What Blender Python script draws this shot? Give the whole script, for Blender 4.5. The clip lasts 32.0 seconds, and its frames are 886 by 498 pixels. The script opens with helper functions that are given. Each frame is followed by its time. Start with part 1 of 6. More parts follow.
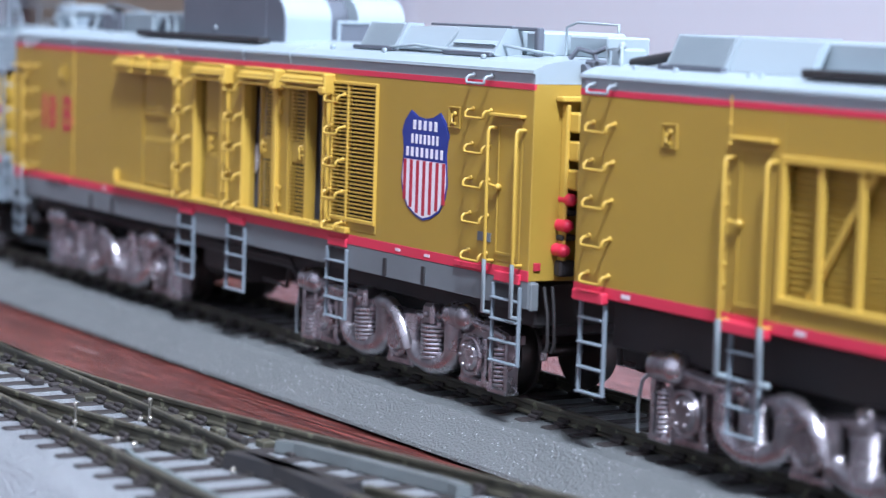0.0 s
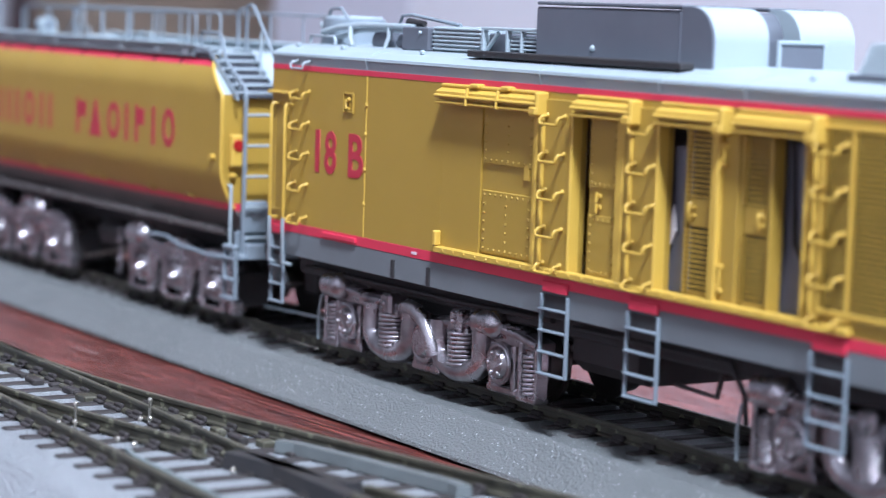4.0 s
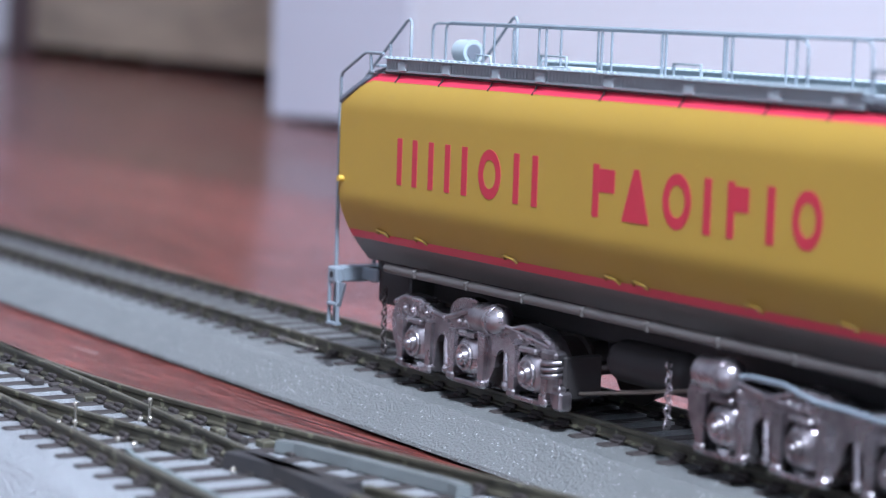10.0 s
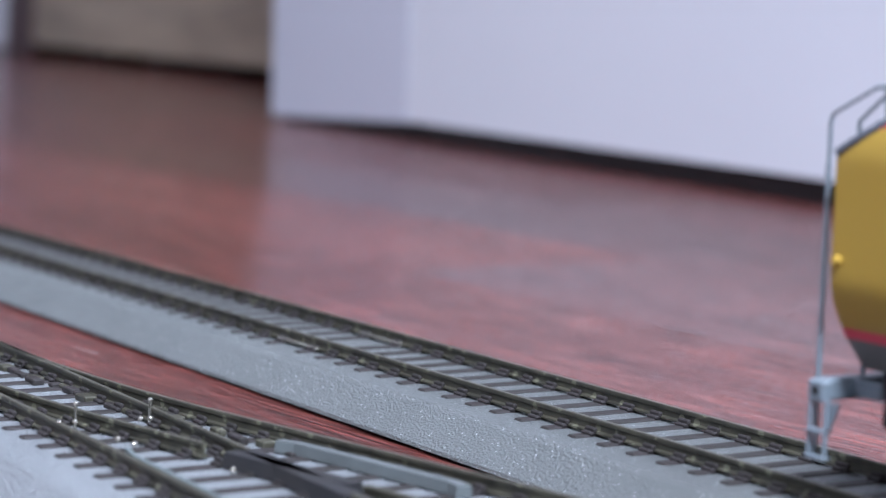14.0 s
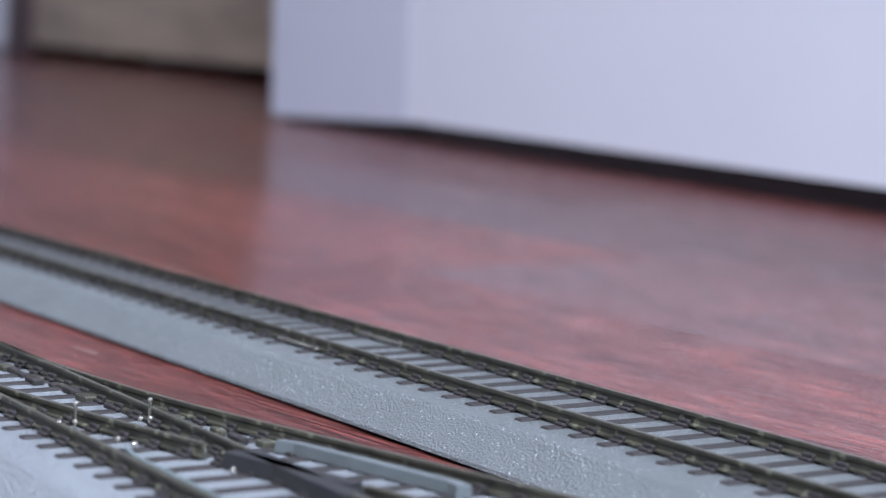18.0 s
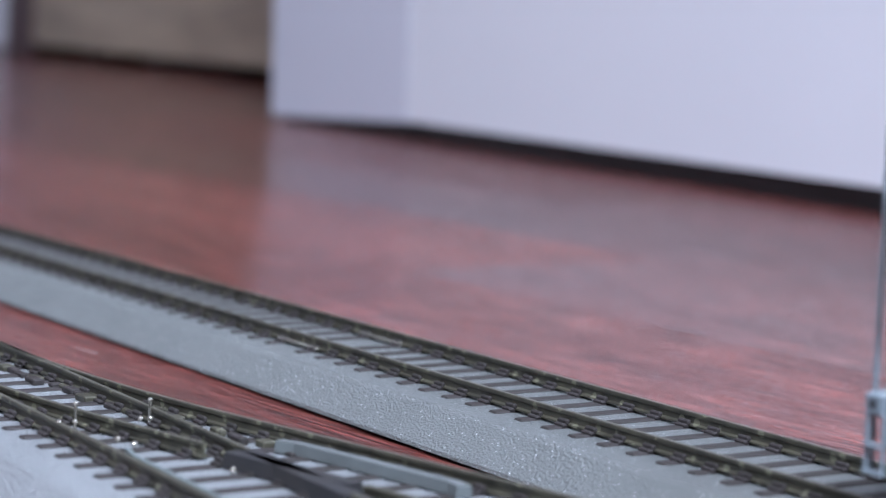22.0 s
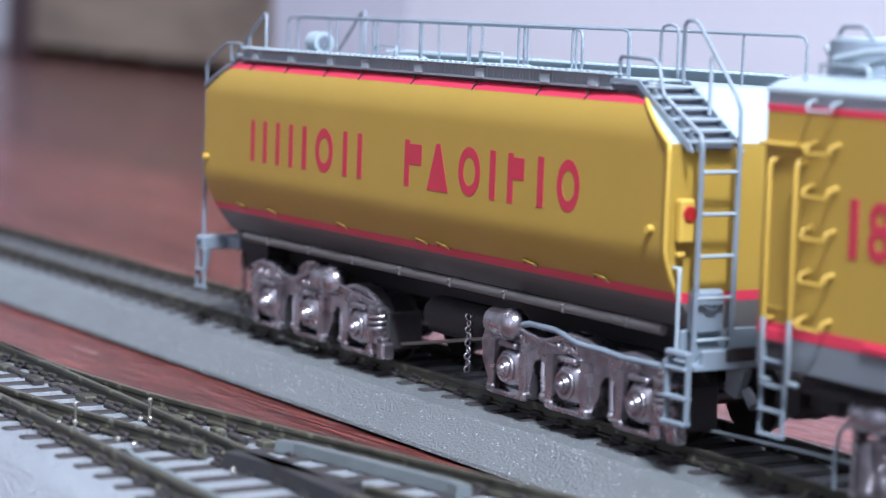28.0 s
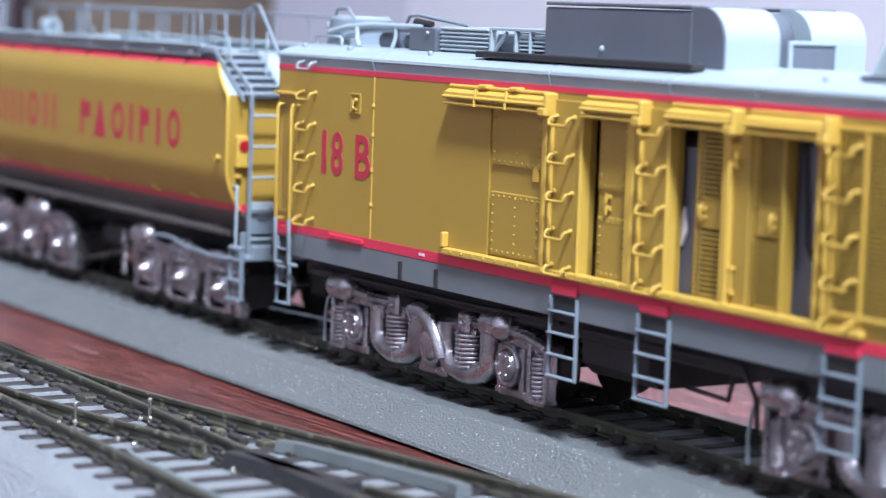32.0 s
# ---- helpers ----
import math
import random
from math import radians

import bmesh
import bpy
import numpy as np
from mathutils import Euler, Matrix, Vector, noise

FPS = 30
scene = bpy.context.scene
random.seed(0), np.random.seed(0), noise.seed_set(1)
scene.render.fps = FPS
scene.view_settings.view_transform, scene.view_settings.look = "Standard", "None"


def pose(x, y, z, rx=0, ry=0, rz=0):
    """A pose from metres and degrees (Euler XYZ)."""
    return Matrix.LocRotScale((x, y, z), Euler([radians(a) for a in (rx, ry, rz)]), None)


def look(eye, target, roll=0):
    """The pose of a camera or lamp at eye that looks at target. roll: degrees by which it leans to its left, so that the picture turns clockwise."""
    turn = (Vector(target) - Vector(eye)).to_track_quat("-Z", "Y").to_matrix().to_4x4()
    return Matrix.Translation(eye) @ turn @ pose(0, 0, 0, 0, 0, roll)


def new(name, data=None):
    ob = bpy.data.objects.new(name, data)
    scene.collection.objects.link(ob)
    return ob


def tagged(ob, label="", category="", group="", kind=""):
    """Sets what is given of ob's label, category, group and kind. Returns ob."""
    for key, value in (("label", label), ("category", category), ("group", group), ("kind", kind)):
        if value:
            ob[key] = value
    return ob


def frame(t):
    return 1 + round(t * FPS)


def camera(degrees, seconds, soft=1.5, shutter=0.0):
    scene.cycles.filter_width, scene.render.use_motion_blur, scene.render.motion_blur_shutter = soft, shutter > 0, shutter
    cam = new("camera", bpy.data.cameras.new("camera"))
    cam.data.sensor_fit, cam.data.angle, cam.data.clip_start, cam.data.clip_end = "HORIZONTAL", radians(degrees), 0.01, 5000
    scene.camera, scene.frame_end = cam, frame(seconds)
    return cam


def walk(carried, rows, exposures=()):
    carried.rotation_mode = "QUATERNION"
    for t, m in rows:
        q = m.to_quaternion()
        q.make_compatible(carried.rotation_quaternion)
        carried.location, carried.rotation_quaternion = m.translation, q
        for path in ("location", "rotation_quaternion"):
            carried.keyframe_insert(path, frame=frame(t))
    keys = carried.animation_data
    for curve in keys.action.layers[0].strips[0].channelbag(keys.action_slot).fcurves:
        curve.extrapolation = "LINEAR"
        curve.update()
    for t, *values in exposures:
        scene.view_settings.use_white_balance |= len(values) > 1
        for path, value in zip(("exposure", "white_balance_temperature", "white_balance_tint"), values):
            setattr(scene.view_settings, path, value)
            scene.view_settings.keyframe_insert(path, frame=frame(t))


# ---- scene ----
# A model railway on a laminate floor. Lengths below are millimetres, turned into metres by MM.
MM = 0.001
RAIL = 8.2          # rail top above the floor
STILL = (0.0, -203.96, 67.55, 83.94, -1.88, 58.2)


def eye(x, y, z, rx, ry, rz):
    return pose(x * MM, y * MM, z * MM, rx, ry, rz)


cam = camera(22.18, 32.0, soft=1.2, shutter=0.3)
cam.data.dof.use_dof = True
cam.data.dof.focus_distance = 0.35
cam.data.dof.aperture_fstop = 22.5

walk(cam, [
    (0.0, eye(*STILL)),
    (11.0, eye(*STILL)),
    (11.5, eye(-1.82, -203.54, 67.33, 83.96, -1.96, 58.09)),
    (12.0, eye(-6.69, -200.93, 66.85, 83.88, -1.99, 58.10)),
    (12.5, eye(-11.8, -198.3, 68.3, 83.51, -2.42, 58.26)),
    (13.0, eye(-11.6, -198.7, 70.1, 83.21, -2.65, 58.28)),
    (13.5, eye(-7.4, -200.4, 68.58, 83.58, -2.44, 58.28)),
    (14.0, eye(*STILL)),
    (22.0, eye(*STILL)),
    (22.5, eye(-0.93, -203.46, 67.57, 83.92, -1.97, 58.23)),
    (23.0, eye(-6.32, -201.17, 67.7, 83.78, -2.41, 58.28)),
    (23.5, eye(-4.93, -201.94, 68.08, 83.75, -2.35, 58.2)),
    (24.0, eye(-4.65, -201.13, 67.16, 83.85, -2.11, 58.26)),
    (24.5, eye(-2.46, -202.53, 67.68, 83.85, -2.15, 58.19)),
    (25.0, eye(-1.0, -203.3, 67.4, 83.93, -1.85, 58.18)),
    (25.5, eye(*STILL)),
    (32.0, eye(*STILL)),
], exposures=[(0.0, 0.15, 5450, 10), (6.0, 0.25, 5450, 10), (10.5, 0.3, 5450, 10), (14.0, 0.02, 5450, 10), (22.3, -0.01, 5450, 10), (26.5, 0.26, 5450, 10), (32.0, 0.26, 5450, 10)])

# ---- light ----
world = bpy.data.worlds.new("room_world")
scene.world = world
world.use_nodes = True
world.node_tree.nodes["Background"].inputs[0].default_value = (0.72, 0.78, 1.0, 1)
world.node_tree.nodes["Background"].inputs[1].default_value = 0.075


def area(name, at, target, sx, sy, watts, colour):
    data = bpy.data.lights.new(name, "AREA")
    data.shape, data.size, data.size_y, data.energy, data.color = "RECTANGLE", sx, sy, watts, colour
    ob = new(name, data)
    ob.matrix_world = look(at, target)
    return ob


area("pendant_lamp_light", (0.72, -0.46, 1.68), (-0.4, 0.0, 0.03), 0.27, 0.27, 83, (1.0, 0.98, 1.0))
area("window_light", (1.56, 0.58, 1.4), (-0.4, 0.0, 0.2), 1.1, 1.2, 44, (0.88, 0.94, 1.0))

# ---- materials ----


def material(name, base, rough=0.5, metal=0.0, grain=None, coat=0.0, bump=None, spot=None, emit=0.0):
    """grain: (scale, other colour, amount); bump: (scale, strength, distance); spot: (scale, colour, threshold)."""
    m = bpy.data.materials.new(name)
    m.use_nodes = True
    n, l = m.node_tree.nodes, m.node_tree.links
    b = n["Principled BSDF"]
    b.inputs["Base Color"].default_value = (*base, 1)
    b.inputs["Roughness"].default_value = rough
    b.inputs["Metallic"].default_value = metal
    b.inputs["Coat Weight"].default_value = coat
    b.inputs["Coat Roughness"].default_value = 0.15
    tc = n.new("ShaderNodeTexCoord")
    out = None
    if grain:
        t = n.new("ShaderNodeTexNoise")
        t.inputs["Scale"].default_value = grain[0]
        t.inputs["Detail"].default_value = 6
        l.new(tc.outputs["Object"], t.inputs["Vector"])
        mix = n.new("ShaderNodeMix")
        mix.data_type = "RGBA"
        r = n.new("ShaderNodeMapRange")
        r.inputs["From Min"].default_value, r.inputs["From Max"].default_value = 0.3, 0.7
        r.inputs["To Max"].default_value = grain[2]
        l.new(t.outputs["Fac"], r.inputs["Value"])
        l.new(r.outputs["Result"], mix.inputs["Factor"])
        mix.inputs["A"].default_value, mix.inputs["B"].default_value = (*base, 1), (*grain[1], 1)
        out = mix.outputs["Result"]
        rr = n.new("ShaderNodeMapRange")
        rr.inputs["To Min"].default_value, rr.inputs["To Max"].default_value = rough * 0.8, min(1, rough * 1.2)
        l.new(t.outputs["Fac"], rr.inputs["Value"])
        l.new(rr.outputs["Result"], b.inputs["Roughness"])
    if spot:
        t = n.new("ShaderNodeTexVoronoi")
        t.inputs["Scale"].default_value = spot[0]
        l.new(tc.outputs["Object"], t.inputs["Vector"])
        r = n.new("ShaderNodeMath")
        r.operation = "LESS_THAN"
        r.inputs[1].default_value = spot[2]
        l.new(t.outputs["Distance"], r.inputs[0])
        mix = n.new("ShaderNodeMix")
        mix.data_type = "RGBA"
        l.new(r.outputs[0], mix.inputs["Factor"])
        if out:
            l.new(out, mix.inputs["A"])
        else:
            mix.inputs["A"].default_value = (*base, 1)
        mix.inputs["B"].default_value = (*spot[1], 1)
        out = mix.outputs["Result"]
    if out:
        l.new(out, b.inputs["Base Color"])
    if bump:
        t = n.new("ShaderNodeTexNoise")
        t.inputs["Scale"].default_value = bump[0]
        t.inputs["Detail"].default_value = 4
        l.new(tc.outputs["Object"], t.inputs["Vector"])
        bp = n.new("ShaderNodeBump")
        bp.inputs["Strength"].default_value, bp.inputs["Distance"].default_value = bump[1], bump[2]
        l.new(t.outputs["Fac"], bp.inputs["Height"])
        l.new(bp.outputs["Normal"], b.inputs["Normal"])
    if emit:
        b.inputs["Emission Color"].default_value = (*base, 1)
        b.inputs["Emission Strength"].default_value = emit
    return m


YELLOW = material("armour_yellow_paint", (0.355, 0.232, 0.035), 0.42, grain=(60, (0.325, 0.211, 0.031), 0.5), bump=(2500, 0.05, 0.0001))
# The body's yellow made brighter, with the trim's catch of light in its colour.
YELLOW_TRIM = material("lit_yellow_trim", (0.55, 0.365, 0.058), 0.38, grain=(200, (0.48, 0.315, 0.05), 0.5))
GREY = material("harbour_grey_paint", (0.315, 0.372, 0.398), 0.42, grain=(80, (0.272, 0.322, 0.348), 0.5), bump=(2500, 0.05, 0.0001))
# Roof grey darkened so that the sill's shade lies in its colour.
GREY_SILL = material("shaded_sill_grey", (0.15, 0.168, 0.178), 0.5, grain=(80, (0.118, 0.134, 0.143), 0.6))
# The same grey, darkened in colour for railings against the light.
GREY_TUBE = material("shaded_railing_grey", (0.20, 0.24, 0.27), 0.4, grain=(200, (0.15, 0.18, 0.21), 0.5))
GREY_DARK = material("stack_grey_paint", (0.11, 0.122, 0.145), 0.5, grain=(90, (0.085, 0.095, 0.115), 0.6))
GREY_TENDER = material("tender_underbody_grey", (0.125, 0.12, 0.112), 0.42, grain=(70, (0.095, 0.09, 0.086), 0.6))
RED = material("signal_red_paint", (0.58, 0.035, 0.075), 0.4, grain=(100, (0.5, 0.03, 0.06), 0.5))
LETTER_RED = material("lettering_red", (0.43, 0.028, 0.05), 0.42, grain=(150, (0.36, 0.026, 0.042), 0.6))
BLUE = material("shield_blue", (0.025, 0.045, 0.25), 0.35, grain=(200, (0.02, 0.035, 0.2), 0.5))
WHITE_INK = material("white_decal", (0.75, 0.74, 0.76), 0.45, grain=(200, (0.68, 0.66, 0.7), 0.5))
SILVER = material("silver_truck_paint", (0.59, 0.56, 0.585), 0.28, 0.93, grain=(240, (0.21, 0.195, 0.205), 0.95), coat=0.15, bump=(450, 0.22, 0.0006))
TAN = material("tan_rod_paint", (0.2, 0.17, 0.14), 0.5, grain=(200, (0.14, 0.12, 0.1), 0.6))
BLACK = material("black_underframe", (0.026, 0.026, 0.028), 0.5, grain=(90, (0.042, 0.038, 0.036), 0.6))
STEEL = material("wheel_steel", (0.10, 0.09, 0.085), 0.4, 0.7, grain=(200, (0.05, 0.04, 0.04), 0.6))
RAILSIDE = material("weathered_rail", (0.034, 0.032, 0.025), 0.45, 0.25, grain=(260, (0.085, 0.08, 0.055), 1.0), spot=(330, (0.17, 0.165, 0.115), 0.24))
RAILTOP = material("dull_rail_head", (0.135, 0.128, 0.1), 0.45, 0.5, grain=(300, (0.075, 0.07, 0.052), 0.8))
TIE = material("brown_plastic_tie", (0.026, 0.0235, 0.021), 0.62, grain=(300, (0.05, 0.042, 0.044), 0.7), bump=(1500, 0.3, 0.0002))
BRASS = material("bright_metal_joiner", (0.6, 0.57, 0.5), 0.2, 0.9, grain=(400, (0.4, 0.38, 0.3), 0.5))
CHECK_DARK = material("dark_grey_check_rail", (0.125, 0.14, 0.14), 0.4, grain=(200, (0.09, 0.1, 0.1), 0.7))
CHECK = material("grey_check_rail_plastic", (0.16, 0.19, 0.19), 0.45, grain=(200, (0.11, 0.13, 0.13), 0.7))
# A greyer copy of the white board, for the cabinet's end panel only.
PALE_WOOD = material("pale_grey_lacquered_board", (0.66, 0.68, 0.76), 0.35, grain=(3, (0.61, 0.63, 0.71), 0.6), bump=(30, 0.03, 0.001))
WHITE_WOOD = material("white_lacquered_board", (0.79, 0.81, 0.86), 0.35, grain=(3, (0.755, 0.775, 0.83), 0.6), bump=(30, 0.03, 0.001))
PAINT_WALL = material("pale_wall_paint", (0.5, 0.5, 0.52), 0.8, grain=(2, (0.45, 0.45, 0.47), 0.6), bump=(120, 0.1, 0.001))
CEILING = material("ceiling_paint", (0.78, 0.78, 0.78), 0.85, grain=(2, (0.72, 0.72, 0.72), 0.6))
MAHOGANY = material("dark_mahogany", (0.06, 0.014, 0.016), 0.3, grain=(9, (0.035, 0.01, 0.01), 0.8))
LAMP = material("lamp_diffuser", (1.0, 0.97, 0.94), 0.5, emit=3.0)
GLASS_DAY = material("daylight_pane", (0.8, 0.88, 1.0), 0.2, emit=1.0)
HOSE_RED = material("red_hose_coupling", (0.75, 0.03, 0.08), 0.35, grain=(300, (0.6, 0.02, 0.06), 0.5))
LAMP_RED = material("red_marker_lens", (0.35, 0.015, 0.015), 0.12, coat=0.6, grain=(300, (0.25, 0.01, 0.01), 0.5))
TRIM_WHITE = material("pale_pink_white_paint", (0.66, 0.58, 0.62), 0.4, grain=(300, (0.55, 0.46, 0.5), 0.5))
INSIDE = material("interior_grey_plastic", (0.2, 0.205, 0.235), 0.5, grain=(60, (0.08, 0.08, 0.1), 0.8))


def bed_material(name, base, other, lumps=1900, depth=0.0003):
    m = material(name, base, 0.4, grain=(45, other, 0.6))
    n, l = m.node_tree.nodes, m.node_tree.links
    b = n["Principled BSDF"]
    tc = [k for k in n if k.type == "TEX_COORD"][0]
    v = n.new("ShaderNodeTexVoronoi")
    v.inputs["Scale"].default_value = 2300
    t = n.new("ShaderNodeTexNoise")
    t.inputs["Scale"].default_value, t.inputs["Detail"].default_value, t.inputs["Roughness"].default_value = lumps, 6, 0.75
    add = n.new("ShaderNodeMath")
    for s in (v, t):
        l.new(tc.outputs["Object"], s.inputs["Vector"])
    l.new(v.outputs["Distance"], add.inputs[0])
    l.new(t.outputs["Fac"], add.inputs[1])
    bp = n.new("ShaderNodeBump")
    bp.inputs["Strength"].default_value, bp.inputs["Distance"].default_value = 1.0, depth
    l.new(add.outputs[0], bp.inputs["Height"])
    l.new(bp.outputs["Normal"], b.inputs["Normal"])
    b.inputs["Specular IOR Level"].default_value = 0.6
    # scattered grains whose glints are painted in as pale spots
    g = n.new("ShaderNodeTexVoronoi")
    g.inputs["Scale"].default_value = 1900
    l.new(tc.outputs["Object"], g.inputs["Vector"])
    near, pick, both = n.new("ShaderNodeMath"), n.new("ShaderNodeMath"), n.new("ShaderNodeMath")
    near.operation, pick.operation, both.operation = "LESS_THAN", "GREATER_THAN", "MULTIPLY"
    near.inputs[1].default_value, pick.inputs[1].default_value = 0.26, 0.86
    split = n.new("ShaderNodeSeparateColor")
    l.new(g.outputs["Color"], split.inputs[0])
    l.new(g.outputs["Distance"], near.inputs[0])
    l.new(split.outputs[0], pick.inputs[0])
    l.new(near.outputs[0], both.inputs[0])
    l.new(pick.outputs[0], both.inputs[1])
    mix = n.new("ShaderNodeMix")
    mix.data_type = "RGBA"
    l.new(both.outputs[0], mix.inputs["Factor"])
    l.new(b.inputs["Base Color"].links[0].from_socket, mix.inputs["A"])
    mix.inputs["B"].default_value = (0.6, 0.62, 0.64, 1)
    l.new(mix.outputs["Result"], b.inputs["Base Color"])
    return m


def wood(name, dark, light, rough, turn, stretch, scale, per_piece, bump=0.05, streaks=0.0):
    m = bpy.data.materials.new(name)
    m.use_nodes = True
    n, l = m.node_tree.nodes, m.node_tree.links
    b = n["Principled BSDF"]
    tc, mp, info = n.new("ShaderNodeTexCoord"), n.new("ShaderNodeMapping"), n.new("ShaderNodeObjectInfo")
    mp.inputs["Rotation"].default_value = (0, 0, radians(turn))
    mp.inputs["Scale"].default_value = stretch
    l.new(tc.outputs["Object"], mp.inputs["Vector"])
    shift = n.new("ShaderNodeVectorMath")
    shift.operation = "ADD"
    l.new(mp.outputs["Vector"], shift.inputs[0])
    mul = n.new("ShaderNodeMath")
    mul.operation = "MULTIPLY"
    mul.inputs[1].default_value = 17.0
    l.new(info.outputs["Random"], mul.inputs[0])
    l.new(mul.outputs[0], shift.inputs[1])
    t1, t2 = n.new("ShaderNodeTexNoise"), n.new("ShaderNodeTexNoise")
    t1.inputs["Scale"].default_value, t1.inputs["Detail"].default_value, t1.inputs["Distortion"].default_value = scale, 5, 0.6
    t2.inputs["Scale"].default_value, t2.inputs["Detail"].default_value = scale * 6, 6
    for t in (t1, t2):
        l.new(shift.outputs[0], t.inputs["Vector"])
    mixf = n.new("ShaderNodeMath")
    mixf.operation = "MULTIPLY_ADD"
    l.new(t2.outputs["Fac"], mixf.inputs[0])
    mixf.inputs[1].default_value = 0.5
    l.new(t1.outputs["Fac"], mixf.inputs[2])
    r = n.new("ShaderNodeValToRGB")
    r.color_ramp.elements[0].position, r.color_ramp.elements[1].position = 0.5, 1.0
    r.color_ramp.elements[0].color, r.color_ramp.elements[1].color = (*dark, 1), (*light, 1)
    l.new(mixf.outputs[0], r.inputs["Fac"])
    tone = n.new("ShaderNodeMapRange")
    tone.inputs["To Min"].default_value, tone.inputs["To Max"].default_value = 1 - per_piece, 1 + per_piece
    l.new(info.outputs["Random"], tone.inputs["Value"])
    sc = n.new("ShaderNodeVectorMath")
    sc.operation = "SCALE"
    l.new(r.outputs["Color"], sc.inputs[0])
    l.new(tone.outputs["Result"], sc.inputs["Scale"])
    l.new(sc.outputs[0], b.inputs["Base Color"])
    rr = n.new("ShaderNodeMapRange")
    rr.inputs["To Min"].default_value, rr.inputs["To Max"].default_value = rough * 0.7, rough * 1.4
    l.new(t2.outputs["Fac"], rr.inputs["Value"])
    l.new(rr.outputs["Result"], b.inputs["Roughness"])
    bp = n.new("ShaderNodeBump")
    bp.inputs["Strength"].default_value, bp.inputs["Distance"].default_value = bump, 0.0004
    if streaks:
        mp2, t3, sm = n.new("ShaderNodeMapping"), n.new("ShaderNodeTexNoise"), n.new("ShaderNodeMath")
        mp2.vector_type = "TEXTURE"
        mp2.inputs["Rotation"].default_value = (0, 0, radians(4))
        mp2.inputs["Scale"].default_value = (1 / 48, 1 / 1250, 1 / 48)
        l.new(tc.outputs["Object"], mp2.inputs["Vector"])
        l.new(mp2.outputs["Vector"], t3.inputs["Vector"])
        t3.inputs["Scale"].default_value, t3.inputs["Detail"].default_value = 1.0, 2
        sm.operation = "MULTIPLY_ADD"
        sm.inputs[1].default_value = streaks
        l.new(t3.outputs["Fac"], sm.inputs[0])
        l.new(t2.outputs["Fac"], sm.inputs[2])
        l.new(sm.outputs[0], bp.inputs["Height"])
        # The streaks also lighten the colour, painting in the surface's fine glints.
        lift = n.new("ShaderNodeMapRange")
        lift.inputs["From Min"].default_value, lift.inputs["From Max"].default_value = 0.36, 0.72
        lift.inputs["To Min"].default_value, lift.inputs["To Max"].default_value = 0.35, 3.1
        l.new(t3.outputs["Fac"], lift.inputs["Value"])
        both = n.new("ShaderNodeMath")
        both.operation = "MULTIPLY"
        l.new(tone.outputs["Result"], both.inputs[0])
        l.new(lift.outputs["Result"], both.inputs[1])
        l.new(both.outputs[0], sc.inputs["Scale"])
        # sparse pale scuffs
        v = n.new("ShaderNodeTexVoronoi")
        v.inputs["Scale"].default_value = 0.8
        l.new(mp2.outputs["Vector"], v.inputs["Vector"])
        split, near, pick, hit = n.new("ShaderNodeSeparateColor"), n.new("ShaderNodeMath"), n.new("ShaderNodeMath"), n.new("ShaderNodeMath")
        near.operation, pick.operation, hit.operation = "LESS_THAN", "GREATER_THAN", "MULTIPLY"
        near.inputs[1].default_value, pick.inputs[1].default_value = 0.22, 0.965
        l.new(v.outputs["Color"], split.inputs[0])
        l.new(v.outputs["Distance"], near.inputs[0])
        l.new(split.outputs[0], pick.inputs[0])
        l.new(near.outputs[0], hit.inputs[0])
        l.new(pick.outputs[0], hit.inputs[1])
        mix = n.new("ShaderNodeMix")
        mix.data_type = "RGBA"
        l.new(hit.outputs[0], mix.inputs["Factor"])
        l.new(sc.outputs[0], mix.inputs["A"])
        mix.inputs["B"].default_value = (0.42, 0.34, 0.33, 1)
        l.new(mix.outputs["Result"], b.inputs["Base Color"])
    else:
        l.new(t2.outputs["Fac"], bp.inputs["Height"])
    l.new(bp.outputs["Normal"], b.inputs["Normal"])
    return m


for m_ in (TIE, BLACK):
    m_.node_tree.nodes["Principled BSDF"].inputs["Specular IOR Level"].default_value = 0.25
BED = bed_material("grey_granular_roadbed", (0.148, 0.158, 0.156), (0.118, 0.128, 0.127))
# The same moulded grey as BED, lightened for the turnout.
BED_LIGHT = bed_material("pale_grey_granular_roadbed", (0.36, 0.38, 0.395), (0.27, 0.287, 0.3), 620, 0.001)
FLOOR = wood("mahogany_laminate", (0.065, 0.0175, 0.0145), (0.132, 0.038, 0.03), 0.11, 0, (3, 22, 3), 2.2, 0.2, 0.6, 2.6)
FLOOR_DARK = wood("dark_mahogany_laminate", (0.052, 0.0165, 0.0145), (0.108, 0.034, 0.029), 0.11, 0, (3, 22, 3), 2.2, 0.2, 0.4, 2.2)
CHEST = wood("olive_brown_wood", (0.3, 0.235, 0.17), (0.74, 0.61, 0.43), 0.45, 0, (1.2, 1.2, 14), 1.6, 0.1)

# ---- mesh building ----


